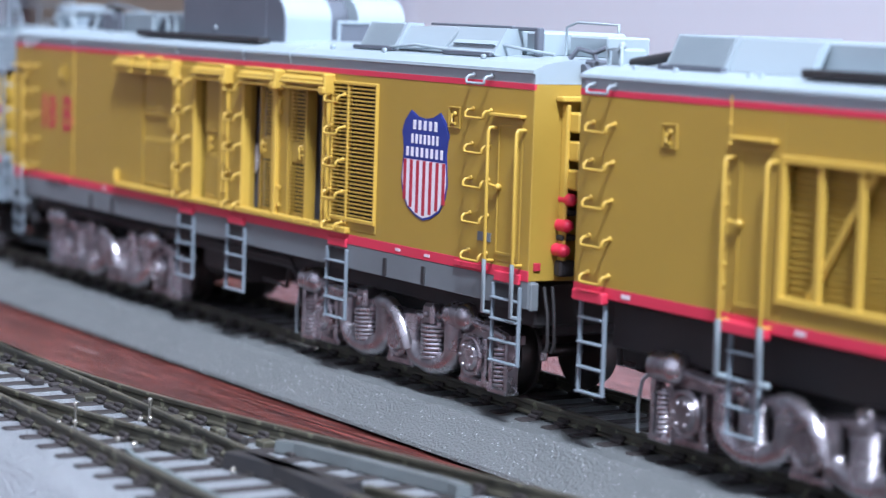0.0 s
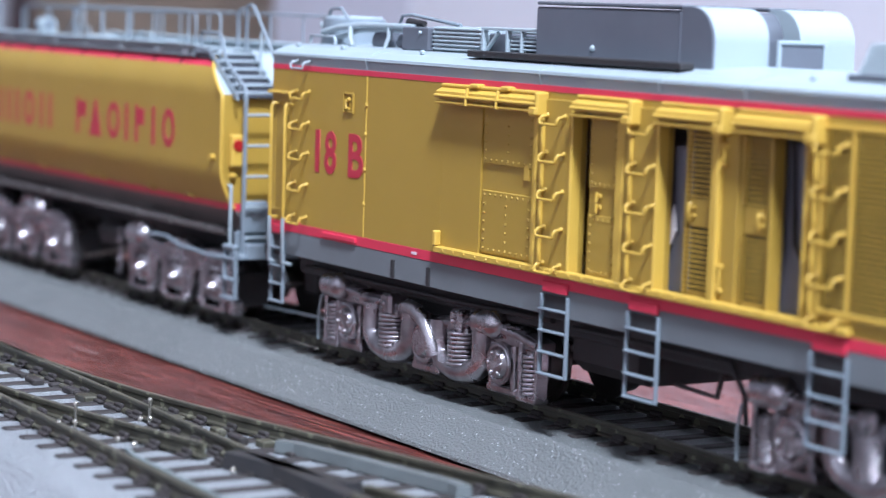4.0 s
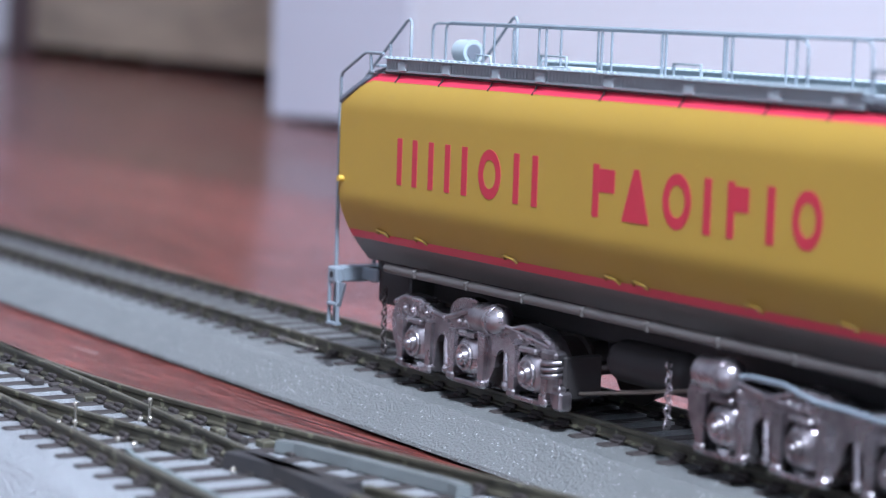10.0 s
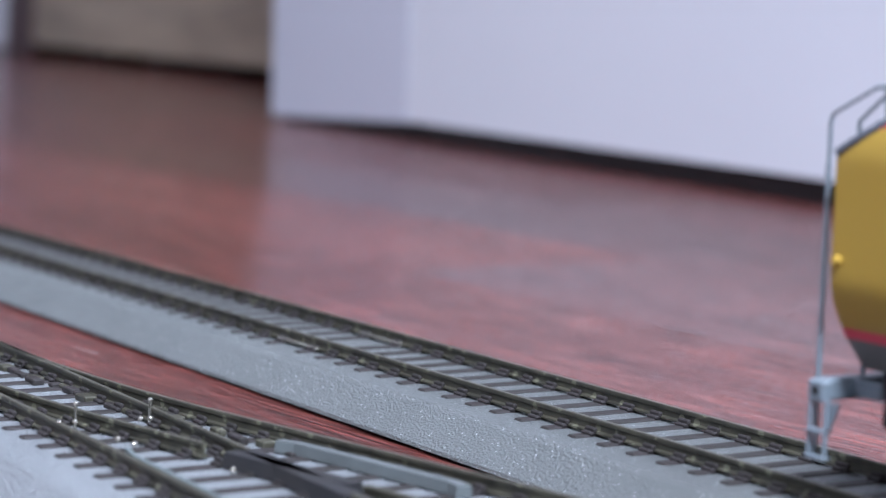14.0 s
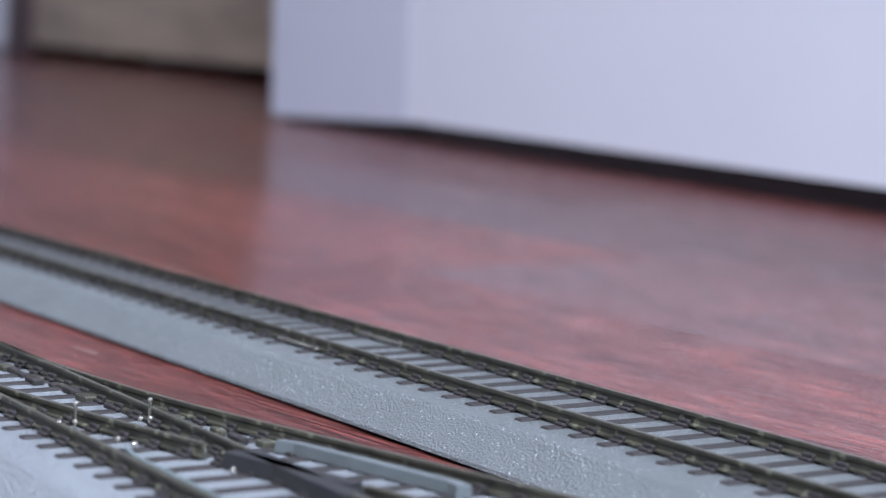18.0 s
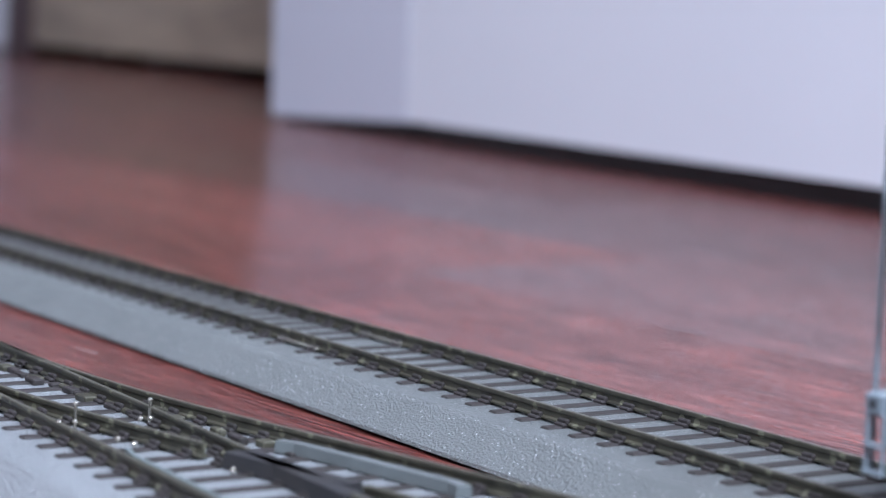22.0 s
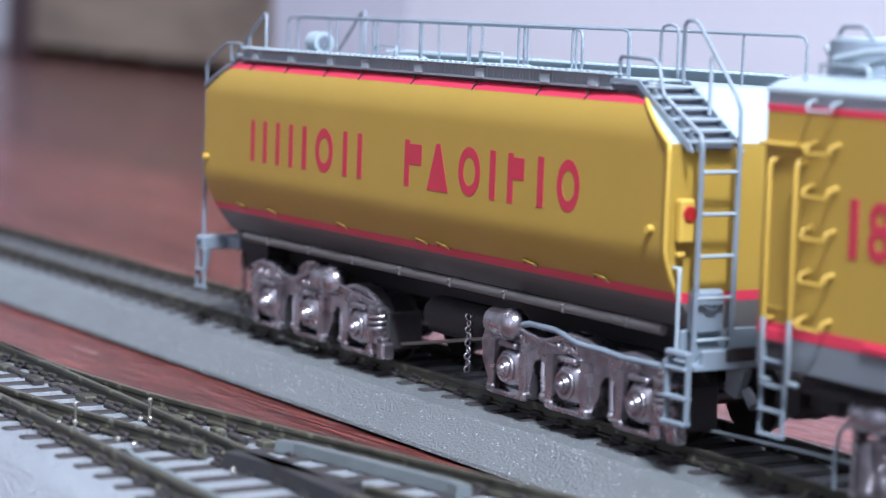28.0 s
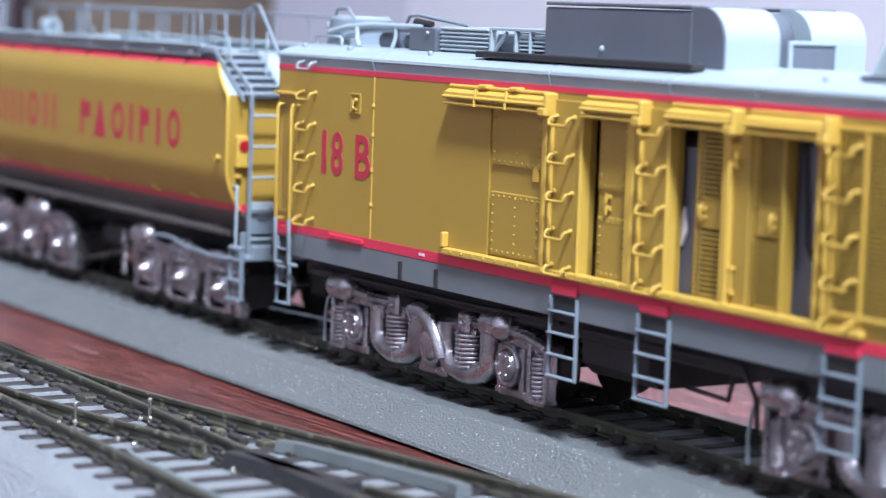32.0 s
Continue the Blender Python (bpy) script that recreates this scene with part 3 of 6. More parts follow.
def u_frame(g, xc, w, z0, z1, wall, y0, y1):
    """A U-shaped equaliser with a rounded bottom."""
    r, ym = wall / 2, (y0 + y1) / 2
    path = [(xc - w / 2 + r, ym, z1)]
    for k in range(13):
        a = math.pi + math.pi * k / 12
        path.append((xc + (w / 2 - r) * math.cos(a), ym, z0 + 5.2 + (5.2 - r) * math.sin(a)))
    path.append((xc + w / 2 - r, ym, z1))
    return g.tube(path, r * 0.92, 12)


def diesel_truck(parent, x0):
    """A three-axle silver locomotive truck with coil springs; x0 is its outer end."""
    tr = part("truck", G().prism([(x0 + 2, 9.2), (x0 + 2, 10.4), (x0 + 7, 12.2), (x0 + 16, 11.4), (x0 + 24, 11.6), (x0 + 33, 9.9), (x0 + 43, 10.8),
                                  (x0 + 52, 12.2), (x0 + 62, 11.6), (x0 + 68, 10.2), (x0 + 68, 8.8), (x0 + 56, 8.9), (x0 + 50, 9.6), (x0 + 44, 8.4), (x0 + 36, 7.4),
                                  (x0 + 30, 8.2), (x0 + 20, 9.2)][::-1], "y", -14.4, -11.8), SILVER, parent, "silver-painted cast truck with coil springs")
    far = G().box(x0 + 2, x0 + 68, 11.8, 14, 3, 11, 0.4)
    part("far_frame", far, SILVER, tr)
    part("bolster", G().box(x0 + 24, x0 + 46, -11.6, 11.6, 8.6, 12.0, 0.4).box(x0 + 3, x0 + 67, -6, 6, 9.5, 11.5, 0.4), BLACK, tr, "black truck bolster")
    for xc in (x0 + 24.5, x0 + 46.0):
        part("equaliser", u_frame(G(), xc, 16.4, 0.7, 10.2, 4.0, -15.6, -13.2), SILVER, tr)
        part("coil_spring", G().coil((xc, -13.9, 3.4), 2.5, 5.6, 8, 0.4).cyl((xc, -13.9, 3.2), (xc, -13.9, 9.2), 2.2, 16), SILVER, tr, "bright coil spring")
        # Black plate behind the spring stands in for the pocket's shade.
        part("pocket_shade_plate", G().box(xc - 5.0, xc + 5.0, -12.9, -12.0, 2.6, 9.6, 0.3), BLACK, tr, "black plate standing in for shade in the spring pocket")
        part("spring_cap", G().box(xc - 3.2, xc + 2.6, -15.4, -12.4, 8.6, 10.0, 0.5).box(xc - 1.4, xc + 1.8, -16.2, -12.4, 9.0, 12.6, 0.5).ball((xc + 0.2, -16.2, 10.8), 0.6, 8, 5), SILVER, tr)
    for xc in (x0 + 4.6, x0 + 65.2):
        part("coil_spring", G().coil((xc, -13.9, 1.8), 1.25, 6.2, 9, 0.36).cyl((xc, -13.9, 1.4), (xc, -13.9, 8.6), 0.9, 8), SILVER, tr, "bright coil spring")
        part("end_post", G().box(xc - 2.6, xc - 1.7, -15.0, -12.6, 1.2, 10.4, 0.3).box(xc + 1.7, xc + 2.5, -15.0, -12.6, 1.2, 9.6, 0.3).box(xc - 2.6, xc + 2.5, -15.2, -12.4, 0.9, 1.8, 0.3), SILVER, tr)
    for xc in (x0 + 10.2, x0 + 35.2, x0 + 57.6):
        g = G().cyl((xc, -12.0, 5.8), (xc, -15.0, 5.8), 3.4, 18).cyl((xc, -15.0, 5.8), (xc, -15.8, 5.8), 2.5, 16, 2.1).ring((xc, -15.0, 5.8), "y", 2.9, 0.35)
        for k in range(6):
            a = k * math.pi / 3
            if xc != x0 + 35.2:
                g.ball((xc + 1.7 * math.cos(a), -15.8, 5.8 + 1.7 * math.sin(a)), 0.42, 6, 4)
        g.box(xc - 3.6, xc - 2.4, -14.6, -12.4, 1.4, 9.0, 0.3).box(xc + 2.4, xc + 3.6, -14.6, -12.4, 1.4, 9.0, 0.3).box(xc - 4.2, xc + 4.2, -14.5, -12.4, 1.0, 2.3, 0.3)
        part("journal_box", g, SILVER, tr)
    part("brake_arm", G().tube([(x0 + 28.6, -14.6, 10.4), (x0 + 31.6, -15.6, 11.2), (x0 + 34.6, -16.0, 11.0), (x0 + 37.4, -16.2, 9.6), (x0 + 39.4, -16.2, 7.2), (x0 + 40.2, -15.8, 4.4)], 1.25, 10).box(x0 + 31, x0 + 37, -15.6, -13.6, 8.6, 10.6, 0.5), SILVER, tr, "bright curved brake arm")
    part("frame_rib", G().tube([(x0 + 3, -14.5, 10.2), (x0 + 8, -14.5, 11.3), (x0 + 16, -14.5, 10.6), (x0 + 24, -14.5, 10.8), (x0 + 33, -14.5, 9.2), (x0 + 43, -14.5, 10.0), (x0 + 52, -14.5, 11.2), (x0 + 62, -14.5, 10.7), (x0 + 67.4, -14.5, 9.6)], 0.7, 8), SILVER, tr)
    for xc in (x0 + 5.5, x0 + 54.0):
        part("brake_cylinder", G().cyl((xc - 2.6, -14.4, 11.4), (xc + 2.0, -14.6, 11.6), 2.1, 16).ball((xc + 2.0, -14.6, 11.6), 2.35, 16, 10).cyl((xc + 2, -14, 11.5), (xc + 10, -14, 10.6), 0.8, 8), SILVER, tr, "bright brake cylinder with a domed end")
    part("sand_pipe", G().tube([(x0 - 0.2, -13, 10), (x0 - 1.8, -13.4, 8.5), (x0 - 2.3, -13.6, 5), (x0 - 2.1, -13.6, 1.0)], 0.3), GREY, tr, "thin grey sand pipe")
    for xc in (x0 + 10.2, x0 + 35.2, x0 + 57.6):
        wheelset(xc, tr)
    return tr


ROOF = [(-18.15, 48.9), (-18.15, 50.35), (-18.6, 50.45), (-18.5, 50.9), (-16.4, 51.8), (-13.5, 52.3), (-7, 52.7), (0, 52.9), (7, 52.7), (13.5, 52.3), (16.4, 51.8), (18.5, 50.9), (18.6, 50.45), (18.15, 50.35), (18.15, 48.9)]


def carbody(root, x0, x1):
    """What every unit's hull shares: roof, stripes, sill and underframe."""
    part("roof", G().prism(ROOF[::-1], "x", x0, x1, False), GREY, root, "light grey curved roof")
    part("red_stripe", G().box(x0, x1, SIDE - 0.06, SIDE + 0.4, 48.0, 48.9, 0.03), RED, root, "thin red stripe under the eaves")
    part("red_stripe", G().box(x0 + 0.05, x1 - 0.05, SIDE - 0.06, SIDE + 0.4, 19.8, 21.4, 0.03), RED, root, "red stripe along the sill")
    part("underframe", G().box(x0 + 4, x1 - 4, -14, 14, 12.2, 19, 0.4), BLACK, root, "black underframe")


def sill(root, x0, x1):
    part("sill", G().box(x0, x1, SIDE, -16.8, 15.7, 19.8, 0.1).box(x0, x1, 16.8, 18.2, 15.7, 19.8, 0.1), GREY_SILL, root, "grey side sill")


def number_box(root, x, z):
    w = part("small_vent", G().box(x - 1.7, x - 1.4, SIDE - 0.3, SIDE + 0.1, z - 1.6, z + 1.6).box(x + 1.4, x + 1.7, SIDE - 0.3, SIDE + 0.1, z - 1.6, z + 1.6)
             .box(x - 1.7, x + 1.7, SIDE - 0.3, SIDE + 0.1, z + 1.4, z + 1.7).box(x - 1.7, x + 1.7, SIDE - 0.3, SIDE + 0.1, z - 1.7, z - 1.4), YELLOW, root, "small yellow framed vent")
    part("hook", G().ball((x + 0.3, SIDE - 0.2, z + 0.6), 0.4, 8, 5).tube([(x - 0.5, SIDE - 0.3, z + 0.6), (x - 0.5, SIDE - 0.3, z - 0.9), (x + 0.5, SIDE - 0.3, z - 0.9)], 0.22), YELLOW_TRIM, w)


def side_door(root, x0, x1, z0=22.2, z1=43.6, handle=True):
    d = part("side_door", G().box(x0, x1, SIDE - 0.12, SIDE + 0.2, z0, z1, 0.08), YELLOW, root)
    g = G().box(x0 + 0.8, x1 - 0.8, SIDE - 0.3, SIDE - 0.08, z0 + 0.8, z0 + 1.3, 0.06).box(x0 + 0.8, x1 - 0.8, SIDE - 0.3, SIDE - 0.08, z1 - 1.4, z1 - 0.9, 0.06)
    g.box(x0 + 0.8, x0 + 1.2, SIDE - 0.3, SIDE - 0.08, z0 + 0.8, z1 - 1, 0.06).box(x1 - 1.2, x1 - 0.8, SIDE - 0.3, SIDE - 0.08, z0 + 0.8, z1 - 1, 0.06)
    part("door_panel_moulding", g, YELLOW, d)
    part("rain_drip", G().box(x0 - 0.6, x1 + 0.6, SIDE - 1.1, SIDE + 0.2, z1 + 0.1, z1 + 0.6), YELLOW_TRIM, d, "yellow drip strip over the door")
    if handle:
        part("handle", G().ball((x0 + 1.6, SIDE - 0.5, 33.2), 0.55, 8, 5).tube([(x0 + 1.6, SIDE - 0.5, 33.2), (x0 + 0.9, SIDE - 0.8, 33.3), (x0 - 0.4, SIDE - 0.8, 33.5)], 0.25), YELLOW_TRIM, d)
    return d


def louvre_field(g, x0, x1, z0, z1, y, step=1.0, out=0.55):
    n = int((z1 - z0) / step)
    for k in range(n):
        z = z0 + (k + 0.5) * (z1 - z0) / n
        g.prism([(y, z - 0.32), (y - out, z - 0.22), (y - out, z - 0.05), (y, z + 0.36)], "x", x0, x1)
    return g


def wedge_hatch(root, x0, x1, y_front, depth, z0, z1, slats=True):
    """A roof hatch whose louvred front leans back."""
    prof = [(y_front, z0), (y_front + 2.4, z1), (y_front + 2.4 + depth, z1), (y_front + 2.4 + depth, z0)]
    h = part("roof_hatch", G().prism(prof[::-1], "x", x0, x1), GREY, root, "grey roof hatch with a sloping louvred front")
    if slats:
        g = G()
        for k in range(13):
            t = (k + 0.5) / 13
            y, z = y_front + 2.4 * t, z0 + (z1 - z0) * t
            g.prism([(y - 0.4, z - 0.13), (y + 0.1, z - 0.13), (y + 0.2, z + 0.09), (y - 0.1, z + 0.09)], "x", x0 + 0.6, x1 - 0.6)
        part("louvre", g, GREY, h)
    part("hatch_lip", G().box(x0 - 0.5, x1 + 0.3, y_front - 0.9, y_front + 0.2, z0 - 0.1, z0 + 0.6), GREY_DARK, h, "dark lower lip")
    return h


def roof_rail(root, pts, r=0.28, mat=None):
    return part("roof_pipe", G().tube(pts, r), mat or GREY, root, "thin pipe on the roof")


def lift_ring(root, pts):
    first = None
    for x, y, z in pts:
        if first is None:
            first = part("lifting_lug", G().box(-0.45, 0.45, -0.35, 0.35, -0.3, 0.5, 0.2), GREY, root)
            first.matrix_basis = pose(x * MM, y * MM, z * MM)
        else:
            again(first, root, x, y, z)


def shield_outline(xc, z0, w, h):
    half = [(0, 0), (0.16, 0.03), (0.34, 0.10), (0.45, 0.22), (0.49, 0.36), (0.47, 0.5), (0.455, 0.62), (0.47, 0.72), (0.5, 0.8), (0.44, 0.9), (0.31, 1.0), (0.15, 0.945), (0, 0.93)]
    pts = [(xc + w * u, z0 + h * v) for u, v in half]
    return pts + [(2 * xc - x, z) for x, z in pts[-2:0:-1]]


def text_mesh(body, size, squeeze, thick):
    cu = bpy.data.curves.new("lettering", "FONT")
    cu.body, cu.size, cu.extrude, cu.offset = body, size * MM, thick * MM, 0.0002
    tmp = bpy.data.objects.new("lettering", cu)
    me = bpy.data.meshes.new_from_object(tmp)
    me.transform(Matrix.Diagonal((squeeze, 1, 1, 1)))
    bpy.data.objects.remove(tmp)
    me.materials.clear()
    me.materials.append(LETTER_RED)
    return me


# ---- booster unit ----
booster = thing("booster_locomotive", "yellow model turbine locomotive unit with red stripes and silver trucks", "locomotive")
BL = 206.0
b = booster
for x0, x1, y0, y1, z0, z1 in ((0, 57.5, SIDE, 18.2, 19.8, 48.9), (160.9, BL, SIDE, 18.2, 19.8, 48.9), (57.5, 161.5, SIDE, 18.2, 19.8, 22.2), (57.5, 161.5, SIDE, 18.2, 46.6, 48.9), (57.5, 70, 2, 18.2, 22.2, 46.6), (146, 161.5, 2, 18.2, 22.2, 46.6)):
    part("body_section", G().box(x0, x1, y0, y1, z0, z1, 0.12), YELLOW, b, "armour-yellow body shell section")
carbody(b, 0, BL)
sill(b, 0, BL)
part("interior", G().box(96, 110, -7, 5, 22.2, 40, 0.4).box(84, 146, -12, 17, 40.0, 46.6, 0.2), INSIDE, b, "grey machinery seen through the open bays")
part("interior_duct", G().tube([(112, -11, 40), (115, -11.5, 31), (118, -11, 24)], 1.0, 8), INSIDE, b)
part("interior_duct", G().cyl((136, -6, 22.2), (139, -6, 44), 2.2, 14), INSIDE, b)
part("interior_sheet", G().box(109.0, 118.0, -15.4, -15.0, 22.2, 42, 0.1), INSIDE, b)
part("interior_sheet", G().box(134.0, 144.0, -15.2, -14.8, 22.2, 44, 0.1), INSIDE, b)
part("interior_stop", G().prism([(112.2, 31.6), (113.6, 34.0), (114.2, 30.6), (113.2, 28.6)], "y", -16.0, -15.6), WHITE_INK, b, "pale bracket inside the bay")
part("interior_cable", G().tube([(137.2, -15.6, 44), (138.0, -15.7, 35), (138.4, -15.8, 31.4), (139.6, -15.7, 29.6), (141.4, -15.6, 28.8)], 0.3), BLACK, b, "thin black cable")
for x in (90, 108, 128):
    part("far_column", G().box(x - 3.5, x + 3.5, 16.3, 18.2, 22.2, 46.6, 0.12), YELLOW, b)
RECESS = -17.7
# bay backs, doors and posts of the machinery side
part("bay_panel", G().box(57.4, 68.6, SIDE, SIDE + 1.2, 22.2, 46.6, 0.02).box(68.6, 84, RECESS, RECESS + 0.9, 22.2, 46.6, 0.08), YELLOW, b)
pg = G().box(68.4, 83.4, RECESS - 0.15, RECESS + 0.1, 22.6, 46.0, 0.1).box(69.2, 82.6, RECESS - 0.5, RECESS, 36.4, 45.6, 0.12).box(69.2, 82.6, RECESS - 0.5, RECESS, 22.9, 32.4, 0.12)
rivets(pg, [(x, z) for x in (69.9, 75.9, 81.9) for z in [23.6 + 1.35 * k for k in range(7)] + [37.1 + 1.3 * k for k in range(7)]] + [(71.4 + 1.5 * k, z) for k in range(7) for z in (23.5, 31.8, 37.0, 45.0)], RECESS - 0.5, 0.26)
part("riveted_panel", pg, YELLOW, b, "yellow panel edged with rivets")
part("latch", G().box(80.2, 81.6, RECESS - 0.5, RECESS, 34.6, 37.0, 0.1), YELLOW_TRIM, b)
for x0, x1 in ((96.3, 105.0),):
    d = part("bay_door", G().box(x0, x1, RECESS, RECESS + 0.9, 22.2, 46.6, 0.08), YELLOW, b)
    g = G().box(x0 + 0.2, x1 - 0.6, RECESS - 0.3, RECESS + 0.1, 35.0, 46.2, 0.1).box(x0 + 0.2, x1 - 0.6, RECESS - 0.3, RECESS + 0.1, 22.6, 31.2, 0.1)
    rivets(g, [(x, z) for x in (x0 + 0.9, x0 + 6.3) for z in [23.4 + 1.25 * k for k in range(7)] + [35.8 + 1.25 * k for k in range(9)]] + [(x0 + 1.8 + 1.1 * k, z) for k in range(5) for z in (23.2, 30.6, 35.6)], RECESS - 0.3, 0.25)
    part("riveted_strip", g, YELLOW, d)
    for z in (32.4, 34.0):
        part("latch", G().box(x0 + 2.2, x0 + 3.2, RECESS - 0.4, RECESS, z - 0.35, z + 0.35, 0.12).cyl((x0 + 2.4, RECESS - 0.5, z - 0.9), (x0 + 2.4, RECESS - 0.5, z + 0.5), 0.2, 8), YELLOW_TRIM, d)
for x0, x1 in ((118.2, 124.6), (129.7, 135.8)):
    # Black sheet stands in for the shade between the door's slats.
    d = part("bay_door", G().box(x0, x1, RECESS + 1.2, RECESS + 1.7, 22.2, 46.6, 0.08), BLACK, b, "louvred yellow bay door on a black sheet standing in for shade")
    part("door_frame", G().box(x0, x0 + 0.55, RECESS - 0.1, RECESS + 0.6, 22.2, 46.6, 0.1).box(x1 - 0.55, x1, RECESS - 0.1, RECESS + 0.6, 22.2, 46.6, 0.1).box(x0 + 1, x1 - 1, RECESS - 0.1, RECESS + 0.6, 31.8, 35.6, 0.1)
         .box(x0 + 1, x1 - 1, RECESS - 0.1, RECESS + 0.6, 22.2, 22.9, 0.1).box(x0 + 1, x1 - 1, RECESS - 0.1, RECESS + 0.6, 44.4, 46.6, 0.1), YELLOW, d)
    for za, n in ((23.2, 13), (35.95, 13)):
        for k in range(n):
            z = za + 0.67 * k
            part("slat", G().prism([(RECESS + 0.6, z - 0.22), (RECESS - 0.15, z - 0.12), (RECESS - 0.15, z + 0.13), (RECESS + 0.6, z - 0.04)], "x", x0 + 0.4, x1 - 0.4), YELLOW_TRIM, d)
    xl = x0 + 1.6 if x0 < 120 else x1 - 1.8
    part("latch", G().tube([(xl, RECESS, 34.9), (xl, RECESS - 0.5, 34.7), (xl, RECESS - 0.5, 32.7), (xl, RECESS, 32.5)], 0.2).box(xl + 0.2, xl + 1.0, RECESS - 0.4, RECESS, 34.1, 34.6, 0.1).box(xl + 0.2, xl + 1.0, RECESS - 0.4, RECESS, 33.0, 33.5, 0.1), YELLOW_TRIM, d)
for x0, x1, y0 in ((83.6, 93.2, SIDE - 0.5), (105.2, 113.4, SIDE - 0.5), (124.8, 129.6, SIDE + 0.1), (135.9, 136.5, SIDE - 0.1), (143.3, 145.8, SIDE - 0.1)):
    part("column", G().box(x0, x1, y0, -16.1, 22.0, 47.0, 0.12), YELLOW, b, "yellow side column")
# Column edges take the brightened yellow where light strikes them.
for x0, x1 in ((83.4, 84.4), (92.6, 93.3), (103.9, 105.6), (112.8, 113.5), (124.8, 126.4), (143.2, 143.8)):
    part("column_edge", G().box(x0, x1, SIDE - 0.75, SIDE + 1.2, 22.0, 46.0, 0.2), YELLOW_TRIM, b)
for z in (43.0, 40.4, 27.2, 24.0):
    part("hinge_eye", G().box(126.2, 127.4, SIDE - 0.4, SIDE + 0.2, z - 0.3, z + 0.3, 0.12), YELLOW_TRIM, b)
part("hinge_bar", G().tube([(127.0, SIDE - 0.3, 27.0), (127.0, SIDE - 0.3, 24.2)], 0.22).tube([(127.0, SIDE - 0.3, 43.0), (127.0, SIDE - 0.3, 40.4)], 0.22), YELLOW_TRIM, b)
for z in (42.4, 36.9, 34.2, 30.3, 26.2):
    part("post_bolt", G().ball((144.6, SIDE - 0.2, z), 0.42, 8, 5), YELLOW_TRIM, b)
part("sill_rail", rivets(G().box(57, 152.6, SIDE - 1.0, SIDE + 0.3, 21.5, 22.6, 0.2), [(60 + 3.1 * k, 22.1) for k in range(30)], SIDE - 1.0, 0.28), YELLOW_TRIM, b, "yellow ledge along the bays")
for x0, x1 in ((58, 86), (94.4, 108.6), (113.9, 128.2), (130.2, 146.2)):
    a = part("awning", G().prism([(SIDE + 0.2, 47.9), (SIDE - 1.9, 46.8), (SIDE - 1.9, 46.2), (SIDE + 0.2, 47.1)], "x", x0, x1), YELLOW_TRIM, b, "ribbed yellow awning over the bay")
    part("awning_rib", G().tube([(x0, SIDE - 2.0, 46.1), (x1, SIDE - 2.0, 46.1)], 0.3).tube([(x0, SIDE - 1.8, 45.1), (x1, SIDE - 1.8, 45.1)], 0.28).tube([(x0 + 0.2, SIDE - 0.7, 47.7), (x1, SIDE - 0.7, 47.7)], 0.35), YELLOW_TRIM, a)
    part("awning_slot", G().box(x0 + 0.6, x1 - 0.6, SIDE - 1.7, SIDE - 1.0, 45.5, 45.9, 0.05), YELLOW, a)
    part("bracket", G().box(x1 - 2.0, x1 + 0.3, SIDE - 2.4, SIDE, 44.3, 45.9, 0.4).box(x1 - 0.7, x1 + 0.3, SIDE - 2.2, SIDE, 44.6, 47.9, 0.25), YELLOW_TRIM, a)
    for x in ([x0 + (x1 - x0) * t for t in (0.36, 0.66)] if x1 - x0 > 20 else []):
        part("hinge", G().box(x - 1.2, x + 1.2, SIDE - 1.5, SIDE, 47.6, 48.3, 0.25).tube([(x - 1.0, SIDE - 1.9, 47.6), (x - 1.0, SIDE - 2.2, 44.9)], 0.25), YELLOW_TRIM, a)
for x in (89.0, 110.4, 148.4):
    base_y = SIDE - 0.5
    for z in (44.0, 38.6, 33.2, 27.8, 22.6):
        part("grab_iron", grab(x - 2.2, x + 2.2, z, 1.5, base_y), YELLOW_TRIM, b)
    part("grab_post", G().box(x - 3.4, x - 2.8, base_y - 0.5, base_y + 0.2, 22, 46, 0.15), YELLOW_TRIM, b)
# fixed louvre panel
lp = part("louvre_panel", G().box(145.9, 161.0, SIDE - 0.5, SIDE + 0.3, 46.3, 46.9).box(145.9, 161.0, SIDE - 0.5, SIDE + 0.3, 23.6, 24.3).box(145.9, 146.4, SIDE - 0.5, SIDE + 0.3, 24, 46.4).box(151.2, 151.8, SIDE - 0.5, SIDE + 0.3, 23, 46.4)
          .box(160.5, 161.0, SIDE - 0.5, SIDE + 0.3, 24, 46.4), YELLOW_TRIM, b, "large yellow louvre panel")
part("kick_plate", G().box(143.4, 161.1, SIDE - 0.1, SIDE + 0.5, 22.2, 23.6, 0.08), YELLOW, lp)
# Black sheet put in place of the shade behind the louvres.
part("louvre_back", G().box(143.6, 160.6, SIDE + 1.2, SIDE + 1.7, 22.3, 46.6), BLACK, lp, "black sheet standing in for shade behind the slats")
for k in range(33):
    z = 24.7 + k * 0.66
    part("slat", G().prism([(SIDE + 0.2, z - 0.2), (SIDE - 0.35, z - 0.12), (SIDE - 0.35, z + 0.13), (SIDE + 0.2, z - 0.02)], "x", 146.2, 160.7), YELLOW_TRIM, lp)
